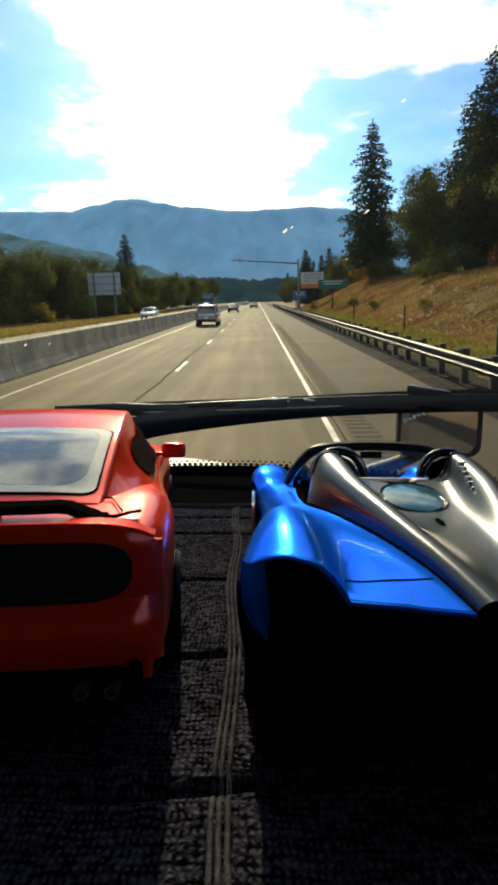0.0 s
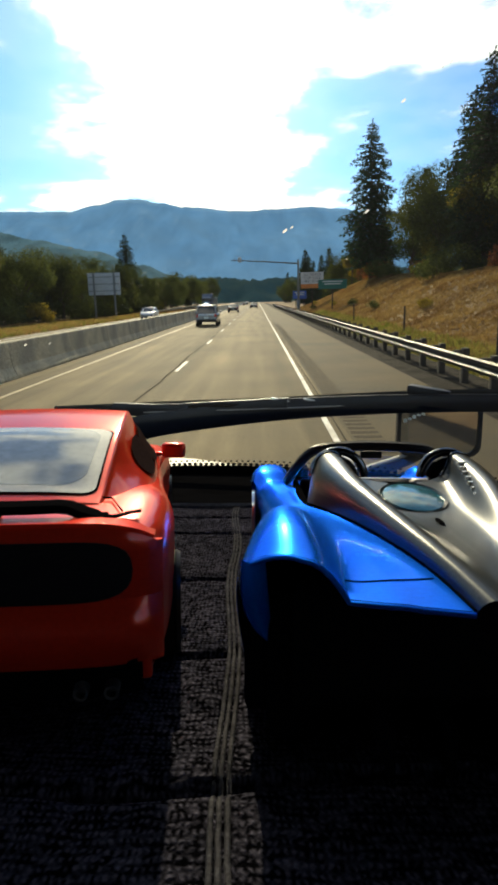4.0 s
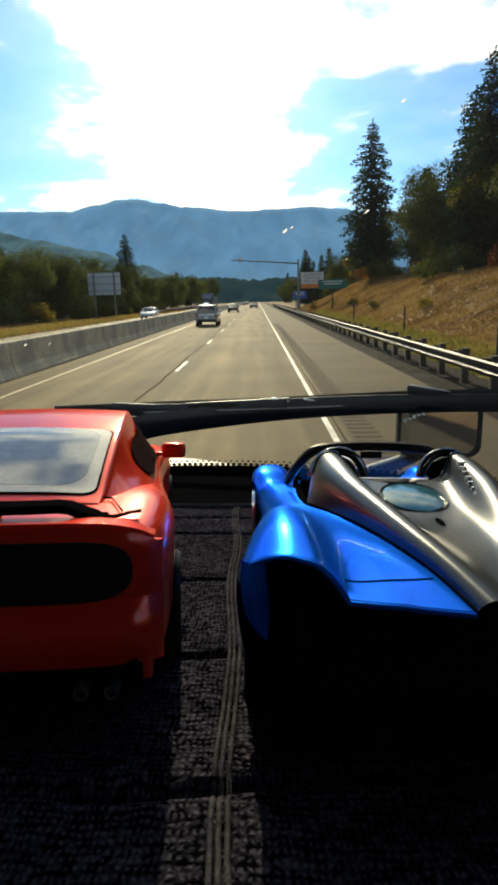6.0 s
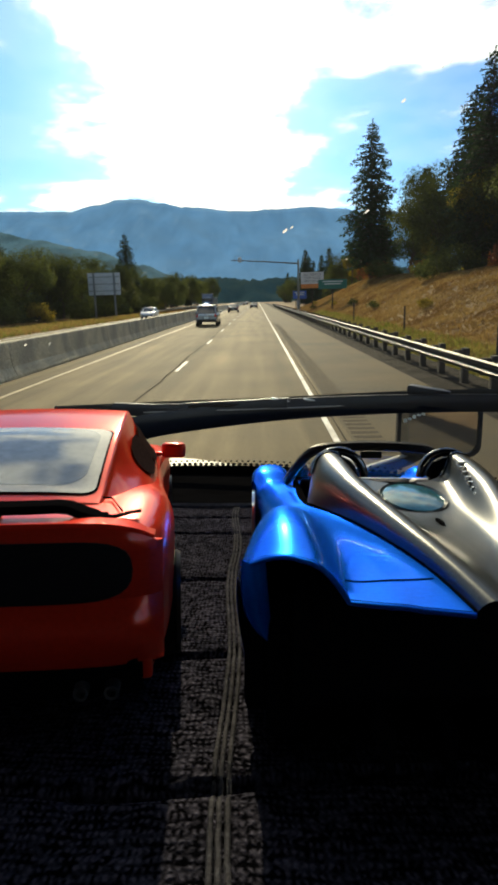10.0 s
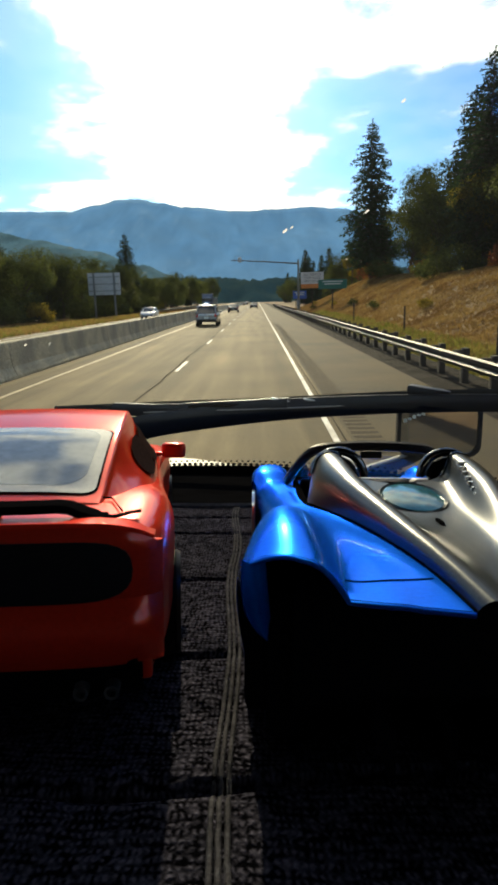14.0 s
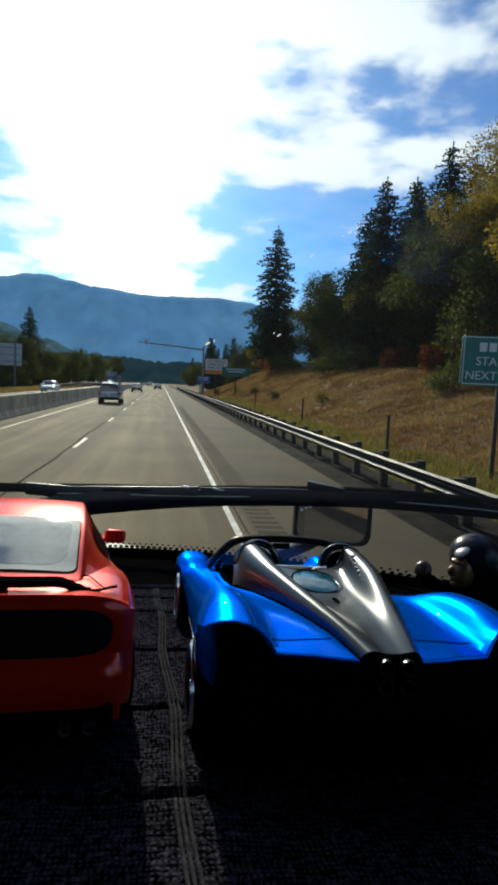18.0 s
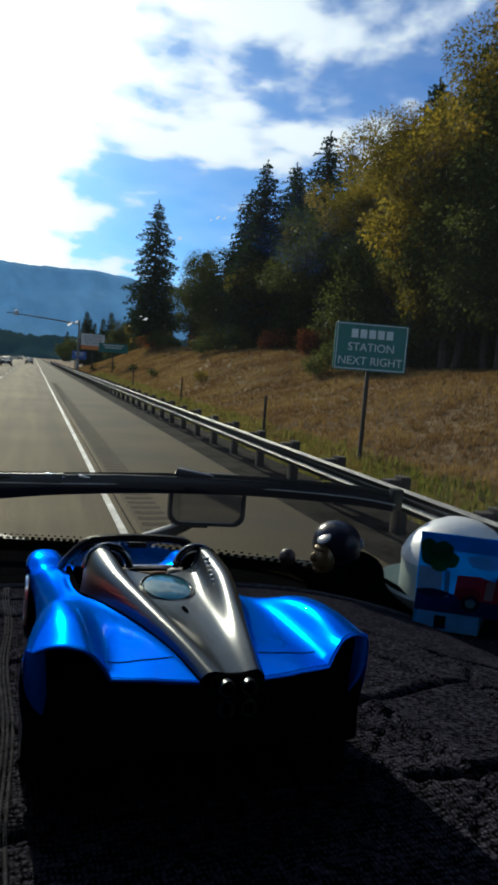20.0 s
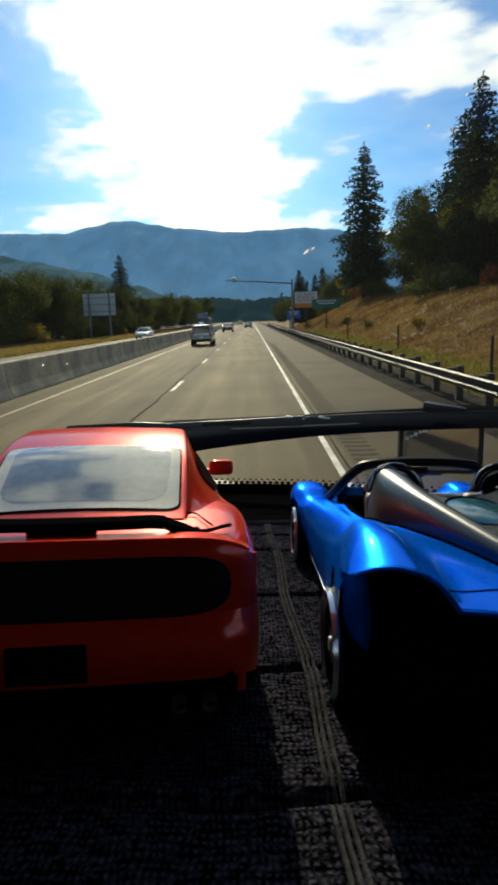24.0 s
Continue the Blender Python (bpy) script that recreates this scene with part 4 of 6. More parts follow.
def weigh_sign():
    x, y = 7.5, 13.1
    s = thing("road_sign", pose(x, y, ground_z(x, y) - 0.1, 0, 0, -14), "green highway sign with white lettering on one steel post", "road sign")
    w, h, zc = 1.75, 1.12, 2.85
    part("post", box(0.09, 0.09, 2.8, (0, 0.06, 1.35), 0.01), M_POST, s)
    part("panel", box(w, 0.02, h, (0, 0, zc), 0.05, 1), M_SIGN, s)
    bm = bmesh.new()
    for a, b in (((-1, -1), (1, -1)), ((1, -1), (1, 1)), ((1, 1), (-1, 1)), ((-1, 1), (-1, -1))):
        ax, az, bx, bz = a[0] * (w / 2 - .04), zc + a[1] * (h / 2 - .04), b[0] * (w / 2 - .04), zc + b[1] * (h / 2 - .04)
        box(abs(bx - ax) + 0.022, 0.004, abs(bz - az) + 0.022, ((ax + bx) / 2, -0.0525, (az + bz) / 2), bm=bm)
    part("border", bm, M_SIGNW, s, "white border")
    f = Matrix.Translation((0, -0.054, zc)) @ FACE
    words("STATION", 0.27, (0, -0.02, 0), f, M_SIGNW, s)
    words("NEXT RIGHT", 0.27, (0, -0.34, 0), f, M_SIGNW, s)
    bar = part("writing_bar", box(0.16, 0.004, 0.2, (0, 0, 0)), M_SIGNW, s)
    bar.location = (-0.42, -0.054, zc + 0.3)
    for i in range(1, 5):
        share(bar, Matrix.Translation((-0.42 + 0.21 * i, -0.054, zc + 0.3)))


weigh_sign()


def far_sign(x, y, w, h, zc, face, label, posts=2, bars=3):
    s = thing("road_sign", pose(x, y, ground_z(x, y) - 0.2), label, "road sign", "distant road signs")
    part("panel", box(w, 0.04, h, (0, 0, zc), 0.02, 1), face, s)
    for i in range(posts):
        px = 0 if posts == 1 else (-0.3 + 0.6 * i) * w
        part("post", box(0.14, 0.14, zc + h * 0.3, (px, 0.1, (zc + h * 0.3) / 2), 0.01), M_POST, s)
    for i in range(bars):
        part("writing_bar", box(w * (0.7 - 0.12 * (i % 2)), 0.008, h * 0.12, (0, -0.026, zc + h * (0.28 - 0.26 * i))), M_SIGNW, s)


far_sign(8.7, 74, 3.3, 1.05, 3.1, M_SIGN, "green exit sign beside the guard rail", 1, 2)
M_WSIGN = material("white_sign_face", (0.62, 0.62, 0.58), 0.5, 0, 0.08, 2, 30, 0)
M_ORANGE = material("orange_sign_face", (0.62, 0.20, 0.03), 0.5, 0, 0.08, 2, 30, 0)


def truck_sign(x, y):
    """White rule sign with an orange strip below it, on one timber post."""
    s = thing("road_sign", pose(x, y, ground_z(x, y) - 0.2, 0, 0, -4), "white truck sign with an orange strip on one post", "road sign", "distant road signs")
    w, h, zc = 3.5, 1.75, 4.7
    part("post", box(0.2, 0.2, 4.9, (0, 0.14, 2.3), 0.015), M_POST, s)
    part("panel", box(w, 0.04, h, (0, 0, zc), 0.012, 1), M_WSIGN, s)
    part("orange_strip", box(w, 0.04, 0.62, (0, 0, zc - h / 2 - 0.33), 0.012, 1), M_ORANGE, s, "orange lower strip")
    f = Matrix.Translation((0, -0.026, zc)) @ FACE
    for k, text in enumerate(("ALL TRUCKS", "OVER 20,000", "NEXT RIGHT")):
        words(text, 0.46, (0, 0.5 - 0.5 * k, 0), f, M_BLACK, s)


truck_sign(8.6, 100)
far_sign(8.4, 126, 2.6, 1.5, 2.6, M_BSIGN, "blue service sign on two posts by the rail", 2, 2)
s = thing("road_sign", pose(-22.6, 95, -0.3), "bare grey back of a large road sign facing oncoming lanes", "road sign", "distant road signs")
part("panel", box(4.8, 0.05, 3.2, (0, 0, 5.2), 0.02, 1), M_SIGNBACK, s)
for px in (-1.5, 1.5):
    part("post", box(0.25, 0.2, 7.0, (px, -0.14, 3.3), 0.02), M_MAST, s)
for pz in (4.2, 5.2, 6.2):
    part("stiffener", box(4.6, 0.05, 0.1, (0, -0.05, pz), 0.01), M_MAST, s)


def mast():
    x, y = 6.6, 102.0
    s = thing("signal_mast", pose(x, y, ground_z(x, y) - 0.2), "grey steel mast with a long arm over the lanes", "mast")
    part("column", tube([(0, 0, 0), (0, 0, 4), (0, 0, 8.2)], 0.2, 14, taper=0.14), M_MAST, s)
    part("base_sleeve", lathe(((0.27, 0), (0.27, 2.0), (0.2, 2.1)), 16), M_MAST, s)
    part("arm", tube([(0, 0, 7.6), (-5, 0, 8.0), (-10.6, 0, 8.35)], 0.13, 10, taper=0.07), M_MAST, s)
    part("sensor_housing", box(0.6, 0.4, 0.75, (-9.2, 0, 8.4), 0.06), M_SIGNBACK, s)
    part("bracket", tube([(-10, 0, 8.2), (-10, 0, 8.95), (-8.5, 0, 8.95), (-8.5, 0, 8.2)], 0.03, 6), M_MAST, s)


mast()
stake = thing("marker_post", pose(7.2, 19.0, ground_z(7.2, 19.0) - 0.2), "thin brown roadside marker post in the grass", "post", "marker posts")
part("post", box(0.09, 0.05, 1.5, (0, 0, 0.75), 0.01), M_POST, stake)
for x, y in ((7.6, 33.0), (7.4, 49.0)):
    copy_thing(stake, pose(x, y, ground_z(x, y) - 0.2))


def vehicle(name, paint, label, m, suv=False, group="vehicles on the road"):
    """A road car at true size, nose towards +y, origin on the road under its middle."""
    v = thing(name, m, label, "car", group)
    L, Wd, H = (4.7, 0.95, 1.72) if suv else (4.75, 0.92, 1.46)
    belt = 1.05 if suv else 0.95
    rows = []
    for y, zt, wx, low in ((-L / 2, belt * 0.72, 0.86, 0.38), (-L / 2 + .1, belt * 0.98, 0.95, 0.28), (-L / 4, belt, 1.0, 0.24), (0, belt, 1.0, 0.22), (L / 4, belt, 1.0, 0.24), (L / 2 - .3, belt * 0.86, 0.94, 0.26), (L / 2, belt * 0.62, 0.74, 0.36)):
        w = Wd * wx
        rows.append([(w * 0.9, y, low), (w * 0.99, y, low + 0.2), (w, y, zt * 0.68), (w * 0.96, y, zt * 0.92), (w * 0.8, y, zt), (w * 0.4, y, zt + 0.01), (0, y, zt + 0.015)])
    g = patch(rows, 3, 4)
    bm = sheet(g, mirror=True)
    for end in (g[0], g[-1]):
        ring = [bm.verts.new(p) for p in end] + [bm.verts.new((-p[0], p[1], p[2])) for p in end[::-1]]
        bm.faces.new(ring)
    part("body", bm, paint, v)
    yb = (-L / 2 + 0.12, -L / 2 + 0.55, 0.35, 1.25) if suv else (-L / 2 + 0.45, -L / 2 + 1.35, 0.2, 1.15)
    rows = []
    for y, zt, wx in ((yb[0], belt + 0.01, 0.84), (yb[1], H - 0.03, 0.68), ((yb[1] + yb[2]) / 2, H, 0.68), (yb[2], H - 0.03, 0.67), (yb[3], belt + 0.01, 0.8)):
        w, t = Wd, zt - belt
        rows.append([(w * 0.9 - t * 0.1, y, belt - 0.05), (w * (0.9 - 0.12 * t), y, belt + t * 0.5), (w * wx, y, belt + t * 0.92), (w * wx * 0.6, y, zt), (0, y, zt + 0.01)])
    part("cabin", sheet(patch(rows, 3, 4), mirror=True), M_CARGLASS, v, "dark tinted windows")
    bm = sheet(patch([[(0, y, z), (Wd * 0.4, y, z - 0.004), (Wd * 0.66, y, z - 0.045)] for y, z in ((yb[1] - .03, H - 0.0), (yb[1] + .3, H + 0.022), (yb[2] - .2, H + 0.022), (yb[2] + .02, H - 0.0))], 3, 3), mirror=True, thick=0.01)
    part("roof", bm, paint, v)
    for sx in (-1, 1):
        for y0, z0, y1, z1 in ((yb[0], belt, yb[1], H), (yb[2], H, yb[3], belt), ((yb[1] + yb[2]) / 2, belt, (yb[1] + yb[2]) / 2 - .08, H)):
            part("pillar", tube([(sx * Wd * 0.87, y0, z0), (sx * Wd * 0.8, (y0 + y1) / 2, (z0 + z1) / 2), (sx * Wd * 0.69, y1, z1 - 0.03)], 0.04, 6), paint, v)
        part("tail_lamp", box(0.2, 0.16, 0.26 if suv else 0.15, (sx * Wd * 0.8, -L / 2 + 0.06, belt * 0.83), 0.03), M_LAMPR, v, "red tail lamp")
        part("head_lamp", box(0.32, 0.3, 0.14, (sx * Wd * 0.68, L / 2 - 0.12, belt * 0.66), 0.04), M_LAMPW, v, "clear head lamp")
        part("door_mirror", box(0.2, 0.1, 0.14, (sx * Wd * 1.06, yb[3] - 0.45, belt + 0.06), 0.035), paint, v)
        for wy in (-L * 0.30, L * 0.29):
            wheel = part("wheel", lathe(((0.0, -0.02), (0.2, -0.02), (0.23, 0.0)), 20, "x", (0, 0, 0)), M_CHROME, v)
            wheel.matrix_basis = pose(sx * Wd * 0.985, wy, 0.335, 0, 0, 0 if sx > 0 else 180)
            part("tyre", lathe(((0.22, 0.0), (0.30, 0.01), (0.335, -0.03), (0.335, -0.2), (0.3, -0.23)), 24, "x"), M_TYRE, wheel, "black tyre")
    part("number_plate", box(0.34, 0.02, 0.16, (0, -L / 2 - 0.004, belt * 0.66), 0.004), M_SIGNW, v, "plain pale plate")
    part("bumper", box(Wd * 1.7, 0.16, 0.2, (0, -L / 2 + 0.02, 0.44), 0.06), M_BLACK, v, "black lower bumper")
    return v


suv = vehicle("suv", M_SILVER, "silver-blue sport utility vehicle on the grey highway", pose(-4.25, 55, 0), True)
near = vehicle("sedan", M_DARKCAR, "dark sedan far ahead on the highway", pose(-4.2, 112, 0))
copy_thing(near, pose(-0.8, 150, 0))
copy_thing(near, pose(-4.3, 240, 0))
white = vehicle("sedan", M_WHITECAR, "white sedan coming the other way", pose(-13.9, 82, 0, 0, 0, 180))
copy_thing(white, pose(-10.6, 128, 0, 0, 0, 180))
copy_thing(white, pose(-14.2, 190, 0, 0, 0, 180))



def semi_truck(m):
    """An oncoming articulated truck, nose towards +y, origin on the road under its middle."""
    v = thing("semi_truck", m, "dark blue semi truck hauling two grey trailers", "truck", "vehicles on the road")
    paint = material("truck_blue_paint", (0.03, 0.06, 0.13), 0.3, 0.1, 0.1, 2, 30, 0, coat=0.6)
    tank = material("trailer_grey", (0.22, 0.23, 0.23), 0.5, 0.4, 0.2, 1, 20, 0.1)
    part("bonnet", box(1.5, 1.7, 1.15, (0, 8.3, 1.35), 0.16, 3), paint, v)
    part("grille", box(1.0, 0.06, 0.9, (0, 9.17, 1.35), 0.03), M_CHROME, v, "bright grille")
    part("bumper", box(2.4, 0.3, 0.4, (0, 9.1, 0.6), 0.08), M_CHROME, v, "bright bumper")
    part("cab", box(2.2, 1.5, 1.9, (0, 6.75, 2.0), 0.14, 3), paint, v)
    part("sleeper", box(2.4, 1.8, 2.6, (0, 5.1, 2.3), 0.14, 3), paint, v)
    part("windscreen", box(1.9, 0.05, 0.75, (0, 7.52, 2.4), 0.02, rot=None), M_CARGLASS, v, "dark glass")
    for sx in (-1, 1):
        part("head_lamp", box(0.3, 0.2, 0.26, (sx * 0.95, 9.05, 1.15), 0.05), M_LAMPW, v, "clear head lamp")
        part("fender", box(0.45, 1.5, 0.5, (sx * 0.98, 8.2, 1.0), 0.18, 3), paint, v)
        part("exhaust_stack", tube([(sx * 1.1, 5.9, 1.2), (sx * 1.1, 5.9, 3.9)], 0.07, 10), M_CHROME, v, "upright bright exhaust")
        part("door_mirror", box(0.08, 0.12, 0.5, (sx * 1.3, 7.3, 2.4), 0.03), M_BLACK, v)
        for y in (8.2, 4.7, 3.5, 0.2, -1.0, -4.0, -7.8, -9.0):
            w = part("wheel", lathe(((0.0, 0.02), (0.26, 0.03), (0.28, -0.05)), 16, "x"), M_STEEL, v)
            w.matrix_basis = pose(sx * 1.15, y, 0.5, 0, 0, 0 if sx > 0 else 180)
            part("tyre", lathe(((0.27, 0.0), (0.46, 0.02), (0.5, -0.04), (0.5, -0.5), (0.45, -0.55)), 20, "x"), M_TYRE, w, "black tyre")
    part("chassis", box(1.0, 17.6, 0.3, (0, 0.0, 0.85), 0.03), M_BLACK, v)
    for y, ln_ in ((0.9, 5.6), (-6.2, 6.4)):
        part("trailer_body", box(2.5, ln_, 1.7, (0, y, 1.95), 0.12, 2), tank, v, "weathered grey trailer body")
        for k in range(5):
            part("trailer_rib", box(2.56, 0.1, 1.6, (0, y - ln_ / 2 + ln_ * (k + 0.5) / 5, 1.95), 0.02), M_MAST, v)
    return v


semi_truck(pose(-11.2, 150, 0, 0, 0, 180))

# ---- the cab: dash, mat, windscreen, wiper, bonnet, mirror ----
def mat_z(x, y):
    return -0.0934 - 0.143 * y - 0.65 * max(0.0, min(x, 0.40) - 0.13) ** 2


def sill_y(x):
    """How far ahead the foot of the curved windscreen lies."""
    return 1.0 - 0.65 * (x + 0.35) ** 2


def sill_z(x):
    return -0.25 + 0.1 * x


def cab_grid(x0, x1, nx, ylo, yhi, ny, zf):
    g = []
    for j in range(ny + 1):
        row = []
        for i in range(nx + 1):
            x = x0 + (x1 - x0) * i / nx
            a, b = ylo(x), yhi(x)
            y = a + (b - a) * j / ny
            row.append((x, y, zf(x, y)))
        g.append(row)
    return g


def dash_z(x, y):
    """The bare dash follows the mat, then runs down to the foot of the screen."""
    z, end = mat_z(x, y) - 0.012, sill_y(x)
    if y > 0.46 and end > 0.55:
        t = (y - 0.46) / (end - 0.46)
        z0 = mat_z(x, 0.46) - 0.012
        return min(z, z0 + (sill_z(x) - 0.012 - z0) * t)
    return z


dash = part("dashboard", sheet(cab_grid(-1.2, 0.68, 60, lambda x: -0.16, lambda x: sill_y(x) + 0.01, 50, dash_z), thick=-0.03), M_DASH)
dash.matrix_basis = CAB
tagged(dash, "matte black vinyl dashboard top running to the windscreen", "dashboard", kind="structure")


def seg_gap(x, y, p, q):
    """How far (x, y) lies from the stretch p to q."""
    dx, dy = q[0] - p[0], q[1] - p[1]
    t = min(1.0, max(0.0, ((x - p[0]) * dx + (y - p[1]) * dy) / (dx * dx + dy * dy)))
    return math.hypot(x - p[0] - t * dx, y - p[1] - t * dy)


ARCS = [[(p.x, p.y) for p in catmull([(*q, 0) for q in line], 2)] for line in (
    ((0.10, 0.185), (0.154, 0.195), (0.181, 0.204), (0.214, 0.217), (0.24, 0.218), (0.234, 0.192), (0.219, 0.159), (0.215, 0.10)),
    ((0.19, 0.29), (0.204, 0.273), (0.212, 0.256), (0.217, 0.232), (0.222, 0.218)),
    ((0.14, 0.20), (0.153, 0.184), (0.158, 0.162), (0.158, 0.139), (0.157, 0.122), (0.16, 0.107), (0.165, 0.07)),
    ((0.132, 0.126), (0.146, 0.123), (0.157, 0.122), (0.175, 0.128), (0.191, 0.131), (0.24, 0.14)),
    ((0.20, 0.36), (0.236, 0.327), (0.258, 0.287), (0.31, 0.265), (0.40, 0.26)),
    ((0.258, 0.287), (0.265, 0.25), (0.24, 0.218), (0.30, 0.20)),
)]


def mat_relief(x, y):
    """Creases across the mat, one lengthwise seam, and swelling between them."""
    z = mat_z(x, y)
    for k, (c, sl, w) in enumerate(((0.125, 0.05, 0.0022), (0.1945, -0.03, 0.0024), (0.280, 0.02, 0.0022), (0.374, -0.05, 0.0022), (0.426, 0.02, 0.0020))):
        d = y - c - sl * x - 0.003 * math.sin(x * 55 + k) + 9 * max(0.0, x - 0.13)
        z -= 0.0040 * math.exp(-(d / w) ** 2)
        z += 0.0012 * math.cos(min(1.0, abs(d) / 0.03) * 1.57)
    d = x + 0.20 + 0.1 * (y - 0.25) - 0.012 * math.sin(y * 16)
    z -= 0.0024 * math.exp(-(d / 0.0028) ** 2)
    if x > 0.09:
        # quilted arcs beside the second car
        for line in ARCS:
            d = min(seg_gap(x, y, p, q) for p, q in zip(line, line[1:]))
            z -= 0.0046 * math.exp(-(d / 0.0024) ** 2) - 0.0016 * math.exp(-(d / 0.016) ** 2)
    z += 0.0008 * noise.noise(Vector((x * 38, y * 38, 2)))
    return z


mat_ob = thing("dash_mat", CAB, "dark grey quilted knit mat with creases over the dashboard", "dash mat")


def mat_edge(x):
    return min(0.473 + 0.003 * math.sin(x * 30), sill_y(x) - 0.05)


part("carpet", sheet(cab_grid(-0.36, 0.60, 330, lambda x: -0.1, mat_edge, 230, mat_relief)), M_MAT, mat_ob)
part("hem", tube([(x, mat_edge(x) + 0.001, mat_z(x, mat_edge(x)) - 0.001) for x in [-0.36 + 0.006 * i for i in range(160)]], 0.0042, 8), M_BIND, mat_ob, "rolled ribbed hem")
for off in (-0.0019, 0.0, 0.0021):
    pts = []
    for i in range(96):
        y = -0.08 + 0.0058 * i
        x = -0.004 - 0.0245 * y + 0.0012 * math.sin(y * 40) + off * 0.9 + 0.00008 * math.sin(i * 2.7 + off * 900)
        pts.append((x, y, mat_relief(x, y) + 0.0006))
    part("binding", tube(pts, 0.00062, 6), M_BIND, mat_ob, "lengthwise stitched binding")

TOP = 0.46          # height of the windscreen's head over the eye


def pane_point(x, f, off=0.0):
    """A point of the windscreen: f from foot to head; off: out of the cab."""
    return (x, sill_y(x) - 0.62 * f + off * 0.76, sill_z(x) + (TOP - sill_z(x)) * f + off * 0.65)


ws = thing("window_1", CAB, "curved truck windscreen with a dotted black edge", "windscreen", kind="structure")
g = [[pane_point(-1.2 + 1.88 * i / 60, j / 10) for i in range(61)] for j in range(11)]
pane = part("pane", sheet(g), M_WIND, ws, "clear glass with dried specks")
pane.visible_shadow = False
g = [[pane_point(-1.2 + 1.88 * i / 120, f, -0.002) for i in range(121)] for f in (-0.06, 0.0, 0.008)]
part("frit_band", sheet(g), M_FRIT, ws, "black ceramic edge band")
bm = bmesh.new()
for r, (f, rad) in enumerate(((0.0118, 0.0037), (0.0205, 0.0022))):
    for i in range(190):
        x = -0.95 + 0.0088 * (i + 0.5 * r)
        c = Vector(pane_point(x, f, -0.002))
        u = (Vector(pane_point(x + 0.001, f, -0.002)) - c).normalized()
        w = (Vector(pane_point(x, f + 0.001, -0.002)) - c).normalized()
        bm.faces.new([bm.verts.new(c + u * rad * math.cos(a * 0.7854) + w * rad * math.sin(a * 0.7854)) for a in range(8)])
tagged(part("frit_dots", bm, M_FRIT, ws, "rows of small black ceramic dots", False), kind="stuff")
rnd = random.Random(8)
for dx, dz, ln in ((0.0269, 0.4408, 0.011), (0.0331, 0.444, 0.006), (0.0978, 0.4518, 0.008), (0.0928, 0.4551, 0.004), (0.1367, 0.574, 0.006), (0.1322, 0.5713, 0.004), (0.1417, 0.5734, 0.004), (0.1107, 0.5515, 0.007), (-0.3002, 0.3004, 0.007), (-0.2677, 0.2995, 0.006)):
    # a dried splash: a small uneven flake on the outer face
    xx = dx
    ln *= 0.62
    c = Vector(pane_point(xx, dz, 0.001))
    u = (Vector(pane_point(xx + 0.01, dz, 0.001)) - c).normalized()
    w = (Vector(pane_point(xx, dz + 0.01, 0.001)) - c).normalized()
    b = bmesh.new()
    q = [c + u * ln * 0.5 * math.cos(a * 0.628) * rnd.uniform(0.6, 1.1) + w * ln * 0.28 * (math.sin(a * 0.628) * rnd.uniform(0.6, 1.2) + 0.9 * math.cos(a * 0.628)) for a in range(10)]
    b.faces.new([b.verts.new(p) for p in q])
    part("dried_splash", b, M_SPECK, ws, "pale dried insect splash", False)

wiper = thing("windscreen_wiper", CAB, "black windscreen wiper resting across the glass", "wiper")
W0 = catmull([(-0.335, 1.02, -0.180), (-0.15, 0.945, -0.160), (0.02, 0.857, -0.1395), (0.22, 0.735, -0.111), (0.36, 0.64, -0.099), (0.415, 0.590, -0.0985)], 8)
part("blade", tube(W0, 0.0034, 8, flat=2.2), M_TYRE, wiper, "rubber blade")
part("frame", tube([(p.x, p.y - 0.004, p.z - 0.008) for p in W0[17:]], 0.0085, 6, flat=1.5, taper=0.0058), M_WIPER, wiper)
part("spoiler_cover", tube([(p.x, p.y - 0.005, p.z - 0.006 * min(1, i / 3.0)) for i, p in enumerate(W0[5:18])], 0.0058, 6, flat=1.9, taper=0.0078), M_WIPER, wiper, "glossy moulded cover")
part("arm", tube(catmull([(-0.20, 0.965, -0.203), (-0.139, 0.93, -0.183), (0.0195, 0.855, -0.150), (0.16, 0.765, -0.126), (0.30, 0.675, -0.109)], 5), 0.012, 6, flat=2.0, taper=0.005), M_WIPER, wiper)
# Thin steel strip added as the highlight line along the wiper.
part("spring_strip", tube([(p.x, p.y - 0.0130, p.z - 0.0062) for p in W0[7:-1]], 0.0011, 6), M_STEEL, wiper, "thin bright strip standing for a highlight")
part("clip", box(0.052, 0.013, 0.011, (0, 0, 0), 0.003), M_WIPER, wiper, "raised clip on the blade").matrix_basis = pose(0.206, 0.742, -0.1075, 0, 5, -31.5)
part("cover_block", box(0.115, 0.018, 0.013, (0, 0, 0), 0.005, 3), M_SATIN, wiper, "raised moulded block").matrix_basis = pose(-0.048, 0.892, -0.1515, 0, -7, -26)
# Two short alloy strips added where the wiper glints.
part("glint_strip", box(0.030, 0.004, 0.0035, (0, 0, 0), 0.001), M_ALLOY, wiper, "added alloy strip standing for a glint").matrix_basis = pose(0.033, 0.842, -0.1335, 0, 5, -29)
part("glint_strip", box(0.026, 0.004, 0.0035, (0, 0, 0), 0.001), M_ALLOY, wiper, "added alloy strip standing for a glint").matrix_basis = pose(0.074, 0.818, -0.1300, 0, 5, -30)
part("end_cap", box(0.014, 0.014, 0.026, (0.416, 0.588, -0.099), 0.003), M_BLACK, wiper)

hood_rows = []
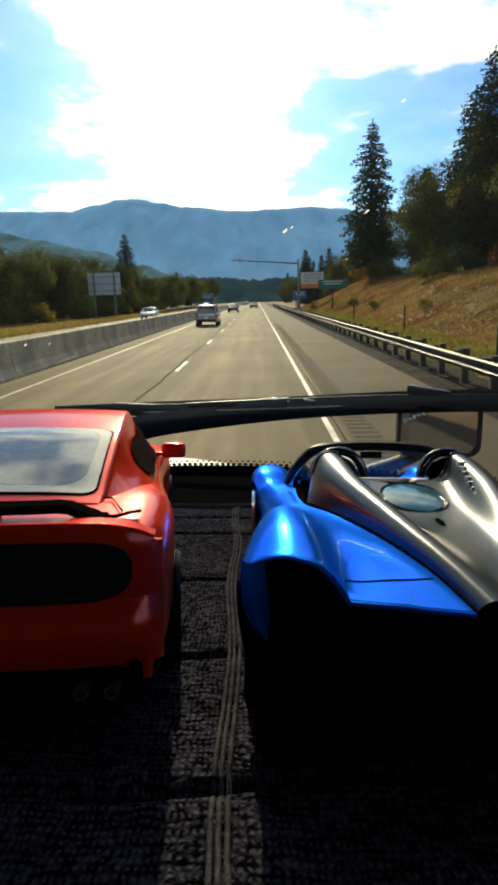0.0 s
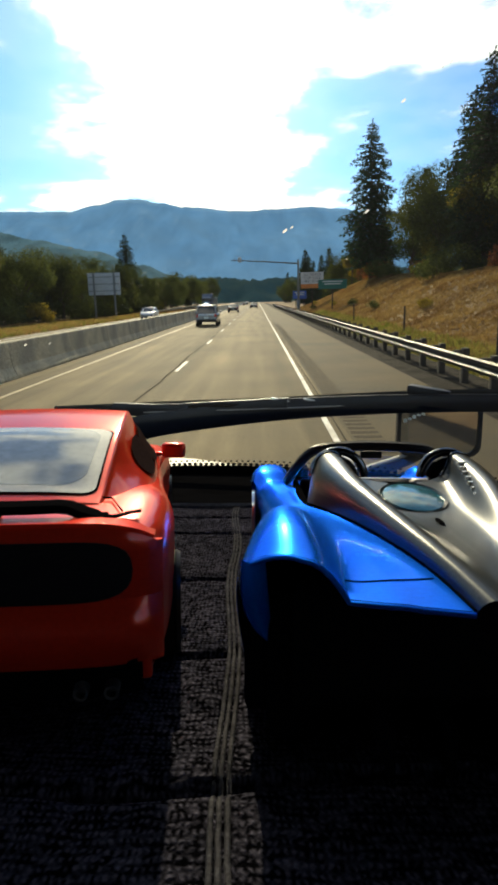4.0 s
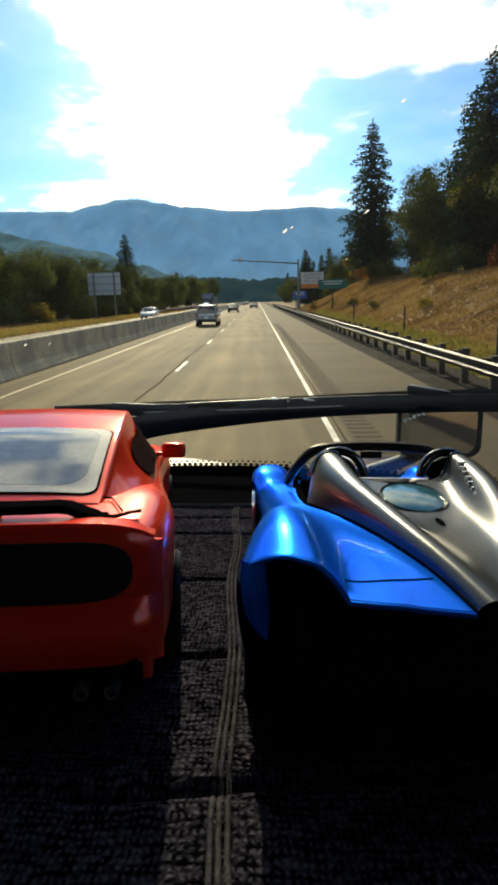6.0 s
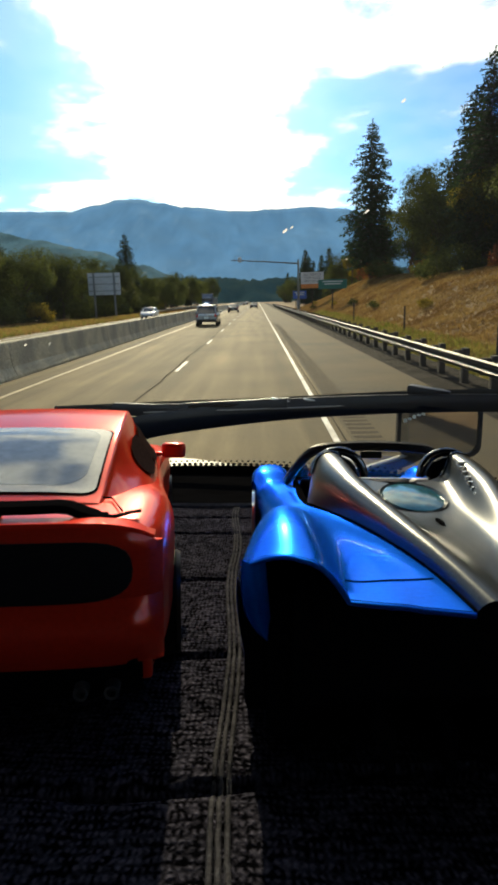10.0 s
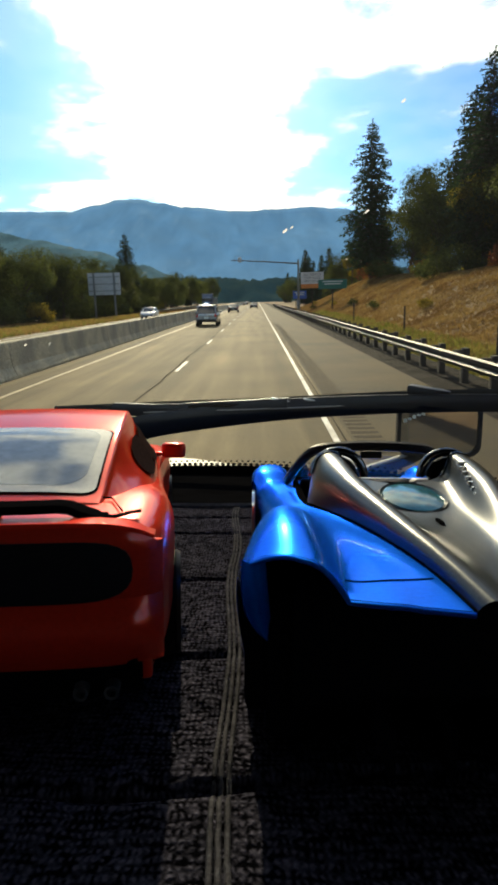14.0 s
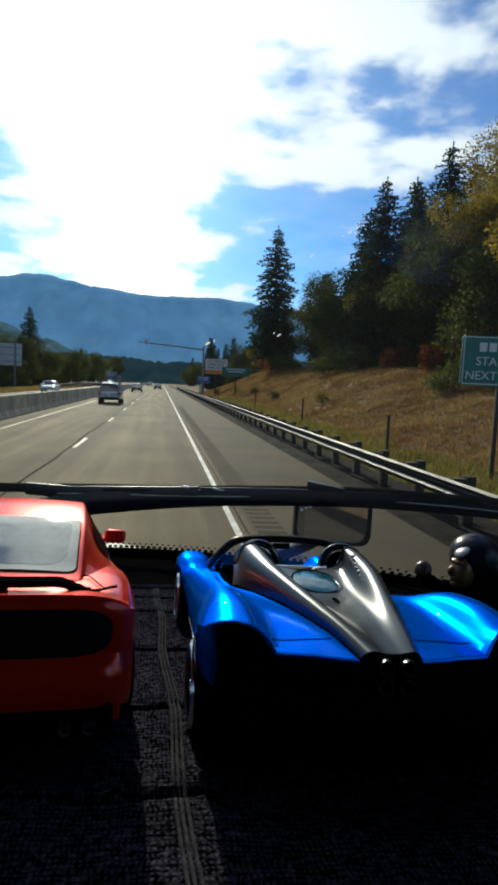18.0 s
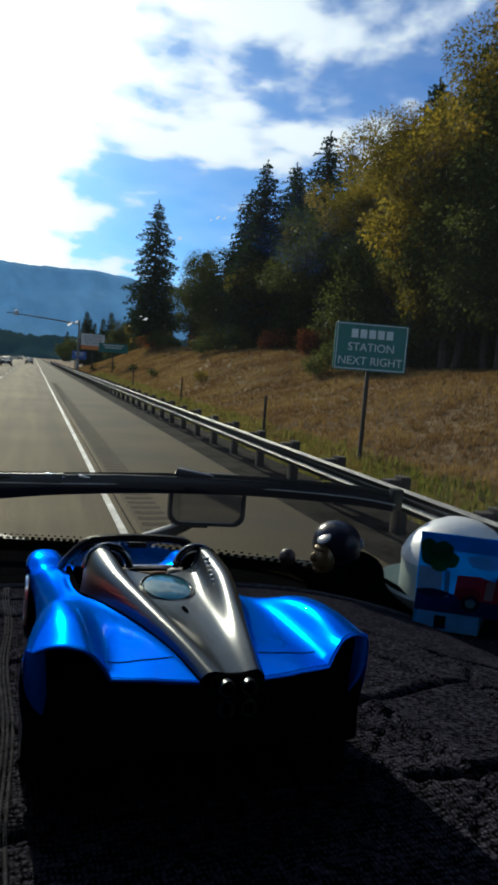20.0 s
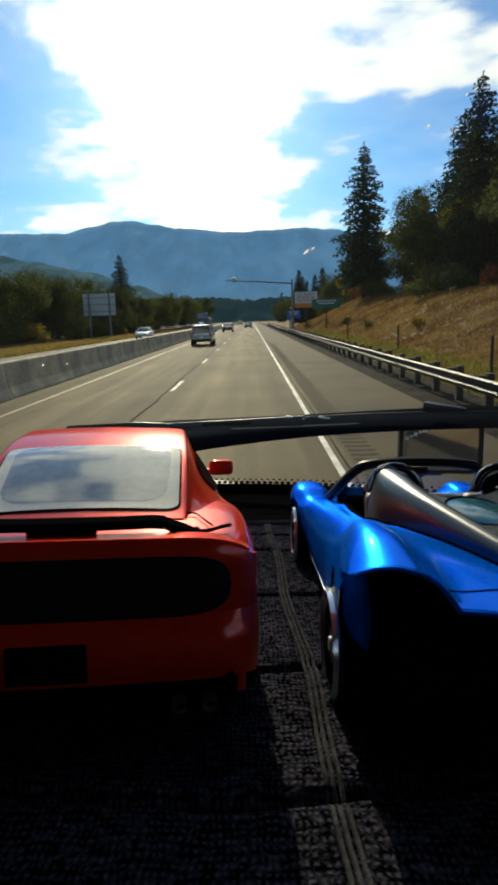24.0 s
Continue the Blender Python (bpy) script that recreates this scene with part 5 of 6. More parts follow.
for y, z, hw in ((1.02, -0.286, 1.0), (1.25, -0.334, 0.75), (1.6, -0.417, 0.72), (1.95, -0.53, 0.68), (2.2, -0.85, 0.6)):
    hood_rows.append([(-0.40 + hw * u, y - 0.1 * u * u, z - 0.10 * (y - 0.9) / 0.7 * abs(u) ** 2.4) for u in (-1, -0.8, -0.5, -0.2, 0.2, 0.5, 0.8, 0.93, 1.0)])
hood = part("hood", sheet(patch(hood_rows, 3, 4), thick=-0.01), M_HOOD)
hood.matrix_basis = CAB
tagged(hood, "cream painted truck bonnet just beyond the windscreen", "bonnet", kind="structure")

# outer mirror on a bracket ahead of the cab
mir = thing("fender_mirror", CAB @ Matrix.Translation((0.69, 2.32, -0.475)) @ pose(0, 0, 0, -4, 0, -4.2), "rectangular black-framed truck mirror on a steel bracket", "mirror")


def rounded(w, h, r, n=5):
    out = []
    for cx, cz, a0 in ((w / 2 - r, h / 2 - r, 0), (-w / 2 + r, h / 2 - r, 90), (-w / 2 + r, -h / 2 + r, 180), (w / 2 - r, -h / 2 + r, 270)):
        for k in range(n + 1):
            a = radians(a0 + 90 * k / n)
            out.append((cx + r * math.cos(a), cz + r * math.sin(a)))
    return out


bm = bmesh.new()
rings = []
for w, h, y in ((0.286, 0.186, 0.002), (0.286, 0.186, -0.012), (0.312, 0.212, -0.010), (0.316, 0.216, 0.02), (0.26, 0.16, 0.05)):
    rings.append([bm.verts.new((x, y, z)) for x, z in rounded(w, h, 0.045)])
for p, q in zip(rings, rings[1:]):
    for i in range(len(p)):
        bm.faces.new((p[i], p[(i + 1) % len(p)], q[(i + 1) % len(p)], q[i]))
bm.faces.new(rings[-1])
part("housing", bm, M_BLACK, mir)
bm = bmesh.new()
bm.faces.new([bm.verts.new((x, -0.001, z)) for x, z in rounded(0.287, 0.187, 0.042)])
part("mirror_glass", bm, M_MIRROR, mir, "mirror glass")
# White bars set on the glass in place of reflected lettering.
for i in range(6):
    b = box(0.012, 0.0012, 0.007 if i % 2 else 0.013, (-0.128 + 0.0165 * i, -0.003, 0.028 + 0.0075 * i), 0.0, rot=None)
    part("writing_bar", b, M_SIGNW, mir, "small white bar standing for reflected lettering", False)
part("bracket", tube(catmull([(-0.04, 0.04, -0.09), (-0.12, 0.02, -0.13), (-0.30, -0.22, -0.14), (-0.42, -0.30, -0.16)], 4), 0.024, 10), M_BLACK, mir, "dark bracket")
# Pale strip laid on the bracket to show its top as lit.
part("bracket_cap", tube(catmull([(-0.12, 0.015, -0.108), (-0.30, -0.225, -0.117), (-0.42, -0.305, -0.137)], 4), 0.013, 8, flat=0.5), M_STEEL, mir, "pale strip standing for the bracket's lit top")
part("clamp", box(0.09, 0.05, 0.05, (-0.03, 0.04, -0.095), 0.01), M_BLACK, mir)

# the cab closed round the eye
def cab_wall(name, sx, sy, sz, at, label, mat=M_TRIM):
    ob = part(name, box(sx, sy, sz, at, 0.01), mat, None, "", False)
    ob.matrix_basis = CAB
    return tagged(ob, label, "cab wall", kind="structure")


cab_wall("ceiling", 2.0, 1.75, 0.05, (-0.26, -0.50, TOP + 0.03), "dark cloth roof lining of the cab")
# Unseen rear wall, lighter than the lining to bounce light onto the tails.
cab_wall("wall_back", 2.0, 0.05, 2.2, (-0.26, -1.37, -0.6), "unseen rear wall of the cab, grey to bounce light forward", material("bounce_wall_grey", (0.31, 0.295, 0.275), 0.9, 0, 0.15, 3, 200, 0.3, 0.002, spec=0.1))
for side, x, y1 in (("right", 0.72, 0.53), ("left", -1.24, 0.93)):
    # each side has a door below, a side window opening, and posts before and behind it
    cab_wall("wall_%s_door" % side, 0.05, y1 + 1.37, 1.60, (x, (y1 - 1.37) / 2, -0.92), "dark lower door side of the cab")
    cab_wall("wall_%s_post_rear" % side, 0.05, 0.5, 0.62, (x, -1.10, 0.18), "dark post behind the side window")
    cab_wall("wall_%s_post_front" % side, 0.05, 0.12, 0.62, (x, y1 - 0.06, 0.18), "dark post beside the windscreen")
    cab_wall("wall_%s_header" % side, 0.05, y1 + 0.73, 0.1, (x, (y1 - 0.97) / 2, 0.44), "dark rail above the side window")
cab_wall("floor", 2.0, 2.0, 0.05, (-0.26, -0.4, -1.5), "dark rubber cab floor")
cab_wall("wall_firewall", 2.0, 0.05, 1.2, (-0.26, 0.55, -0.92), "dark bulkhead below the dashboard")

# ---- the model cars on the mat, drawn at full size and scaled down ----
TOY = Matrix.Scale(1 / 18.0, 4)


def toy_wheel(car, x, y, r, w, spokes, rim_mat, out):
    """Wheel > tyre, rim, disc; out: +1 when its outer face looks to +x."""
    wheel = part("wheel", lathe(((0.05, 0.02), (r * 0.62, 0.05), (r * 0.78, 0.02), (r * 0.78, -w * 0.8)), 32, "x"), M_SATIN, car)
    wheel.matrix_basis = pose(x, y, r - 0.045, 0, 0, 0 if out > 0 else 180)
    part("tyre", lathe(((r * 0.68, 0.0), (r * 0.74, 0.03), (r * 0.93, 0.025), (r, -0.03), (r, -w + 0.03), (r * 0.93, -w), (r * 0.68, -w)), 40, "x"), M_TYRE, wheel, "black rubber tyre")
    bm = lathe(((r * 0.86, -0.02), (r * 0.95, 0.034), (r * 0.90, 0.060), (r * 0.80, 0.030), (r * 0.78, -0.1)), 40, "x")
    for k in range(spokes):
        a = 2 * math.pi * k / spokes
        rot = Matrix.Rotation(a, 4, "X")
        box(0.035, r * 0.055, r * 0.62, (0.015, 0, r * 0.36), 0.008, 1, bm, None)
        vs = bm.verts[-1:]
        bm.verts.ensure_lookup_table()
        n = 24
        for v in bm.verts[-n:]:
            v.co = rot @ v.co
    lathe(((0.0, 0.045), (r * 0.12, 0.045), (r * 0.15, 0.02)), 16, "x", bm=bm)
    part("rim", bm, rim_mat, wheel, "bright spoked rim")
    return wheel


def red_coupe():
    m = CAB @ Matrix.Translation((-0.0787, 0.1477, -0.1193)) @ pose(0, 0, 0, -5, 1, 7.1) @ TOY
    car = thing("model_car", m, "red die-cast model coupe with a black spoiler on the mat", "model car", "model cars")
    # lower body: half sections from sill to middle
    rows = []
    for y, s, zb, wid in ((0.12, 0.25, 1.066, 0.985), (0.20, 0.25, 1.068, 1.005), (0.38, 0.24, 1.075, 1.03), (0.9, 0.22, 1.085, 1.05), (1.5, 0.2, 1.03, 1.01), (2.3, 0.2, 1.0, 0.95), (3.1, 0.2, 0.99, 0.96), (3.7, 0.22, 0.96, 0.985), (4.4, 0.24, 0.86, 0.94), (4.75, 0.3, 0.70, 0.78)):
        w = 0.955 * wid
        rows.append([(w * 0.92, y, s), (w * 0.985, y, s + 0.16), (w * 1.0, y, s + 0.36), (w * 1.005, y, zb - 0.24), (w * 0.985, y, zb - 0.12), (w * 0.90, y, zb - 0.015), (w * 0.62, y, zb + 0.012), (0.0, y, zb + 0.02)])
    g = patch(rows, 4, 5)
    wheels = ((0.98, 0.365), (3.72, 0.365))

    def off_arch(a, b):
        c = ((a[0] + b[0]) / 2, (a[1] + b[1]) / 2, (a[2] + b[2]) / 2)
        return not (c[0] > 0.8 and any((c[1] - wy) ** 2 + (c[2] - 0.345) ** 2 < r * r for wy, r in wheels))
    part("body", sheet(g, mirror=True, keep=off_arch), M_RED, car)
    # tail: upper lip, recessed dark panel, bumper with plate recess
    def tail_band(z0, z1, y0, y1, half, bulge, mat, name, label="", n=12, round_=0.0, droop=0.0):
        gr = []
        for k in range(7):
            t = k / 6
            z, yb = z0 + (z1 - z0) * t, y0 + (y1 - y0) * t - bulge * math.sin(math.pi * t)
            zc = (z0 + z1) / 2
            gr.append([(half * u, yb + 0.15 * (1 - math.sqrt(1 - min(1.0, abs(half * u) / 0.938) ** 6)), zc - droop * abs(u) ** 8 + (z - zc) * ((1 - abs(u) ** 9) ** 0.4 if round_ else 1.0)) for u in [math.sin(1.5708 * (-1 + i / n)) for i in range(2 * n + 1)]])
        return part(name, sheet(gr, thick=-0.03), mat, car, label)
    tail_band(1.01, 1.088, -0.022, -0.012, 0.905, 0.006, M_RED, "tail_lip", droop=0.085)
    tail_band(1.086, 1.074, -0.012, 0.15, 0.90, 0.0, M_RED, "deck_edge", droop=0.085)
    tail_band(0.728, 1.035, -0.026, -0.026, 0.805, 0.0, M_BLACK, "tail_panel", "dark recessed tail panel", round_=0.05)
    tail_band(0.40, 1.03, 0.0, -0.004, 0.93, 0.0, M_RED, "tail_face", droop=0.03)
    tail_band(0.40, 0.72, 0.0, -0.012, 0.932, 0.06, M_RED, "bumper")
    tail_band(0.20, 0.405, 0.07, 0.0, 0.84, 0.0, M_SATIN, "diffuser", "black lower diffuser")
    for sx in (-1, 1):
        part("corner_flap", box(0.085, 0.07, 0.17, (sx * 0.855, 0.09, 0.35), 0.028, 3, rot=None), M_RED, car)
        part("corner_notch", box(0.06, 0.06, 0.09, (sx * 0.80, 0.02, 0.405), 0.02), M_SATIN, car, "black notch beside the bumper corner")
        for k in range(3):
            part("tail_lamp", box(0.055, 0.03, 0.20, (sx * (0.48 + 0.11 * k), -0.030 + 0.012 * k, 0.875), 0.012, rot=Matrix.Rotation(radians(-8 * sx), 4, "Y")), M_TAIL, car, "dark red bar of the tail lamp")
        for k in (0, 1):
            part("exhaust_tip", lathe(((0.022, 0.05), (0.025, 0.0), (0.037, -0.003), (0.040, 0.16), (0.03, 0.16)), 20, "y", (sx * (0.55 + 0.15 * k), -0.055, 0.265)), M_TIP, car, "dull steel exhaust tip")
    part("plate_recess", box(0.38, 0.05, 0.185, (-0.08, -0.092, 0.535), 0.015), M_SATIN, car, "black number plate recess")
    part("badge", lathe(((0.0, 0.012), (0.055, 0.01), (0.06, 0.0)), 20, "y", (0, -0.045, 0.88)), M_SATIN, car)
    # spoiler: a low wing on three stands
    gr = []
    for u in [-1 + 2 * i / 28 for i in range(29)]:
        x = 0.84 * u
        drop = 0.066 * smooth01((abs(x) - 0.44) / 0.18) - 0.025 * smooth01((abs(x) - 0.62) / 0.2)
        thin = 1 - 0.72 * smooth01((abs(x) - 0.60) / 0.09)
        yo = 0.10 + 0.16 * abs(u) ** 3
        gr.append([(x, yo + a * thin, 1.140 + b * thin - drop) for a, b in ((0.0, 0.008), (0.02, 0.030), (0.14, 0.034), (0.20, 0.018), (0.14, 0.004), (0.02, -0.013), (0.0, 0.008))])
    part("spoiler", sheet(gr), M_SATIN, car, "black rear wing")
    for x, w in ((-0.62, 0.10), (-0.04, 0.34), (0.62, 0.10)):
        part("spoiler_stand", box(w, 0.12, 0.09 if w > 0.2 else 0.04, (x, 0.22 + 0.1 * abs(x) ** 3, 1.108 if w > 0.2 else 1.075), 0.012), M_SATIN, car)
    # glasshouse
    rows = []
    for y, zr, wr, wb in ((0.48, 1.09, 0.60, 0.82), (0.64, 1.135, 0.61, 0.85), (1.0, 1.262, 0.62, 0.87), (1.42, 1.378, 0.63, 0.875), (2.0, 1.44, 0.625, 0.87), (2.5, 1.425, 0.61, 0.85), (2.95, 1.26, 0.61, 0.82), (3.35, 1.02, 0.63, 0.80)):
        b, zt = 1.0, zr + 0.022
        rows.append([(wb, y, b - 0.03), (wb - 0.02, y, b + (zr - b) * 0.12), (wb + (wr - wb) * 0.56, y, b + (zr - b) * 0.5), (wr + 0.022, y, zr - 0.035), (wr, y, zr), (wr - 0.045, y, zr + 0.010), (wr * 0.5, y, zt), (0, y, zt + 0.006)])
    gh = patch(rows, 5, 6)
    part("roof", sheet(gh, mirror=True), M_RED, car)

    def side_x(y, z):
        """Half width of the glasshouse at the height z."""
        row = min(gh, key=lambda r: abs(r[0][1] - y))
        for a, b in zip(row, row[1:]):
            if a[2] <= z <= b[2]:
                return a[0] + (b[0] - a[0]) * (z - a[2]) / max(1e-6, b[2] - a[2])
        return row[0][0]

    def house_glass(name, ys, xs, lift, mat, label, corner=0.08):
        """A pane that follows the glasshouse, with round corners."""
        gr, n = [], 40
        for j in range(n + 1):
            t = 0.5 - 0.5 * math.cos(math.pi * j / n)
            y = ys[0] + (ys[1] - ys[0]) * t
            end = min(abs(y - ys[0]), abs(y - ys[1]))
            hw = xs[0] + (xs[1] - xs[0]) * t
            if end < corner:
                hw -= corner * (1 - math.sqrt(max(0.0, 1 - (1 - end / corner) ** 2)))
            i0 = max(i for i in range(len(gh) - 1) if gh[i][0][1] <= y)
            f = (y - gh[i0][0][1]) / (gh[i0 + 1][0][1] - gh[i0][0][1])
            zc = gh[i0][-1][2] * (1 - f) + gh[i0 + 1][-1][2] * f
            gr.append([(hw * u, y - 0.004, zc + lift - 0.024 * abs(hw * u / 0.6) ** 2.2) for u in [-1 + i / 12 for i in range(25)]])
        return part(name, sheet(gr), mat, car, label)
    house_glass("rear_window_seal", (0.565, 1.455), (0.570, 0.598), 0.004, M_SATIN, "black window seal")
    # This band is a painted reflection, laid just over the seal.
    house_glass("rear_window_border", (0.578, 1.44), (0.558, 0.586), 0.008, M_PALE, "pale band standing for a reflection round the rear window")
    house_glass("rear_window", (0.655, 1.425), (0.485, 0.525), 0.0092, M_REARGLASS, "glossy smoked rear window, paled as by reflected sky", 0.16)
    house_glass("front_window", (3.3, 2.62), (0.6, 0.53), 0.012, M_TOYGLASS, "smoked front window")
    for sx in (-1, 1):
        # quarter window: an upright oval set in the pillar, and the door glass ahead of it
        for name, yc, zc, ry, rz, lean in (("quarter_window", 1.70, 1.185, 0.345, 0.125, 0.4), ("door_window", 2.36, 1.19, 0.38, 0.14, 0.2)):
            bm = bmesh.new()
            ring = []
            for k in range(28):
                a = 2 * math.pi * k / 28
                c, s = math.cos(a), math.sin(a)
                yy = yc + ry * math.copysign(abs(c) ** 0.75, c) + lean * rz * s
                zz = zc + rz * math.copysign(abs(s) ** 0.8, s)
                ring.append(bm.verts.new((sx * (side_x(yy, zz) + 0.016), yy, zz)))
            f = bm.faces.new(ring)
            part(name, bm, M_SIDEGLASS, car, "dark side window")
        mirror = part("door_mirror", box(0.23, 0.13, 0.145, (sx * 0.99, 2.98, 1.02), 0.05, 3), M_RED, car)
        part("mirror_stalk", box(0.12, 0.07, 0.04, (sx * 0.86, 3.0, 0.985), 0.015), M_RED, car)
        toy_wheel(car, sx * 0.985, 0.98, 0.355, 0.30, 10, M_DARKRIM, sx)
        toy_wheel(car, sx * 0.90, 3.72, 0.35, 0.28, 10, M_DARKRIM, sx)
    part("underbody", box(1.6, 4.3, 0.3, (0, 2.4, 0.33), 0.05), M_SATIN, car)
    part("shut_line", tube([(0.74, 0.30, 1.096), (0.66, 0.56, 1.108), (0.40, 0.60, 1.118), (0, 0.61, 1.12), (-0.4, 0.60, 1.118), (-0.66, 0.56, 1.108), (-0.74, 0.30, 1.096)], 0.006, 5), M_SATIN, car)
    return car


red_coupe()


def blue_roadster():
    m = CAB @ Matrix.Translation((0.0588, 0.118, -0.1125)) @ pose(0, 0, 0, -8, 0.3, 0.15) @ TOY
    car = thing("model_car", m, "glossy blue die-cast model roadster with a grey spine", "model car", "model cars")
    # half body: skirt, side, wing crown, valley, edge of the spine
    A = [
        [(1.06, 0.50, 0.26), (1.135, 0.47, 0.56), (1.15, 0.44, 0.83), (1.06, 0.36, 0.95), (0.86, 0.25, 0.985), (0.675, 0.14, 0.835), (0.45, 0.07, 0.84), (0.195, 0.02, 0.835)],
        [(1.05, 0.78, 0.28), (1.11, 0.78, 0.56), (1.11, 0.76, 0.88), (1.0, 0.70, 1.035), (0.83, 0.62, 1.05), (0.665, 0.56, 0.895), (0.47, 0.50, 0.88), (0.27, 0.45, 0.885)],
        [(1.03, 1.20, 0.26), (1.07, 1.20, 0.55), (1.06, 1.18, 0.87), (0.96, 1.15, 1.025), (0.81, 1.12, 1.03), (0.675, 1.10, 0.925), (0.52, 1.05, 0.905), (0.40, 1.02, 0.91)],
        [(1.0, 1.75, 0.24), (1.03, 1.75, 0.48), (1.0, 1.75, 0.70), (0.90, 1.75, 0.86), (0.79, 1.75, 0.89), (0.69, 1.72, 0.88), (0.62, 1.68, 0.885), (0.55, 1.62, 0.90)],
        [(0.97, 2.4, 0.22), (0.98, 2.4, 0.44), (0.95, 2.4, 0.62), (0.87, 2.4, 0.74), (0.80, 2.4, 0.79), (0.74, 2.4, 0.81), (0.71, 2.38, 0.82), (0.68, 2.35, 0.83)],
        [(0.97, 3.2, 0.22), (0.99, 3.2, 0.42), (0.96, 3.2, 0.60), (0.88, 3.2, 0.71), (0.81, 3.2, 0.75), (0.76, 3.2, 0.77), (0.73, 3.2, 0.79), (0.69, 3.2, 0.80)],
        [(0.95, 3.9, 0.24), (1.0, 3.9, 0.44), (0.99, 3.9, 0.62), (0.91, 3.9, 0.71), (0.81, 3.9, 0.73), (0.74, 3.9, 0.74), (0.64, 3.9, 0.73), (0.52, 3.9, 0.76)],
        [(0.95, 4.2, 0.24), (1.04, 4.2, 0.44), (1.05, 4.2, 0.63), (0.95, 4.2, 0.72), (0.82, 4.2, 0.73), (0.70, 4.2, 0.69), (0.60, 4.2, 0.69), (0.45, 4.2, 0.71)],
        [(1.00, 4.55, 0.24), (1.07, 4.55, 0.44), (1.10, 4.52, 0.68), (1.02, 4.50, 0.80), (0.78, 4.50, 0.81), (0.65, 4.52, 0.72), (0.5, 4.5, 0.66), (0.3, 4.5, 0.65)],
        [(0.96, 4.88, 0.24), (1.04, 4.9, 0.42), (1.07, 4.9, 0.66), (0.99, 4.92, 0.79), (0.78, 4.92, 0.80), (0.64, 4.9, 0.68), (0.45, 4.88, 0.56), (0.22, 4.9, 0.55)],
        [(0.82, 5.05, 0.26), (0.88, 5.1, 0.38), (0.88, 5.1, 0.50), (0.82, 5.1, 0.58), (0.70, 5.12, 0.56), (0.54, 5.15, 0.46), (0.36, 5.18, 0.42), (0.15, 5.2, 0.42)],
    ]
    g = patch(A, 5, 6)
    # the arch edge is a round bow that meets the straight tail edge in a corner
    for j in range(20, 31):
        t = (j - 20) / 5
        bow = 0.985 - 0.145 * t ** 2.2 if j <= 25 else 0.84 + 0.001 * (j - 25)
        lift = bow - g[0][j][2]
        for i in range(6):
            p = g[i][j]
            g[i][j] = Vector((p[0], p[1], p[2] + lift * (1 - i / 6) ** 1.5))

    def off_arch(a, b):
        c = ((a[0] + b[0]) / 2, (a[1] + b[1]) / 2, (a[2] + b[2]) / 2)
        return not (c[0] > 0.86 and any((c[1] - wy) ** 2 + (c[2] - 0.36) ** 2 < r * r for wy, r in ((1.14, 0.39), (4.42, 0.34))))
    part("body", sheet(g, mirror=True, keep=off_arch), M_BLUE, car)
    # nose between the wings
    rows = [[(0, y, z + 0.02), (w * 0.5, y, z + 0.015), (w, y, z)] for y, z, w in ((3.6, 0.80, 0.60), (3.9, 0.76, 0.53), (4.45, 0.66, 0.31), (4.9, 0.55, 0.23), (5.2, 0.42, 0.16))]
    part("nose", sheet(patch(rows, 4, 5), mirror=True), M_BLUE, car)
    # rear wheel-house edges and black tail
    part("tail", box(1.78, 0.40, 0.62, (0, 0.54, 0.52), 0.08, 3), M_SATIN, car, "black tail and diffuser")
    part("underbody", box(1.7, 4.3, 0.3, (0, 2.6, 0.30), 0.08), M_SATIN, car)
    for k in range(5):
        part("diffuser_fin", box(0.03, 0.5, 0.22, (-0.5 + 0.25 * k, 0.30, 0.22), 0.008), M_SATIN, car)
    edge = [g[0][j] for j in range(len(g[0]))]
    for sx in (-1, 1):
        part("deck_lip", tube([(sx * p[0], p[1] - 0.006, p[2] - 0.014) for p in edge[14:]], 0.013, 8), M_BLUE, car)
        part("spine_seam", tube([(sx * r[-1][0], r[-1][1], r[-1][2] + 0.003) for r in g[:31]], 0.0065, 6), M_SATIN, car, "black seam beside the spine")
        part("deck_line", tube([(sx * q[0], q[1], q[2] + 0.001) for q in [g[3 + k // 6][25 + k].lerp(g[4 + k // 6][25 + k], k % 6 / 6) for k in range(10)]], 0.004, 6), M_SATIN, car, "fine shut line across the deck")
        q = [[(sx * (1.135 - k), 0.50 + k, z), (sx * (1.128 - k), 0.43 + k, z), (sx * (1.095 - k), 0.39 + k, z), (sx * (1.095 - k + xi) / 2, 0.38 + k, z), (sx * xi, 0.41 + k, z)] for z, k, xi in ((0.45, 0.13, 0.975), (0.52, 0.08, 0.98), (0.61, 0.035, 0.99), (0.71, 0.008, 1.0), (0.82, 0.0, 1.01), (0.92, 0.0, 1.02))]
        part("rear_quarter", sheet(patch(q, 4, 4)), M_BLUE, car, "skin turned in behind the rear wheel")
        # Black sheet and box put in for the shade round the rear arch.
        liner = [[(sx * (1.02 + 0.085 * smooth01((z - 0.2) / 0.4) - 0.04 * (y - 0.42)), y, z) for y in (0.46, 0.58, 0.70, 0.84)] for z in (0.24, 0.40, 0.56, 0.72, 0.86)]
        part("arch_liner", sheet(patch(liner, 3, 3)), M_SATIN, car, "black sheet standing for shade inside the rear arch")
        part("rear_valance", box(0.20, 0.14, 0.50, (sx * 1.015, 0.53, 0.43), 0.05, 3), M_SATIN, car, "black box standing for shade low behind the wheel")
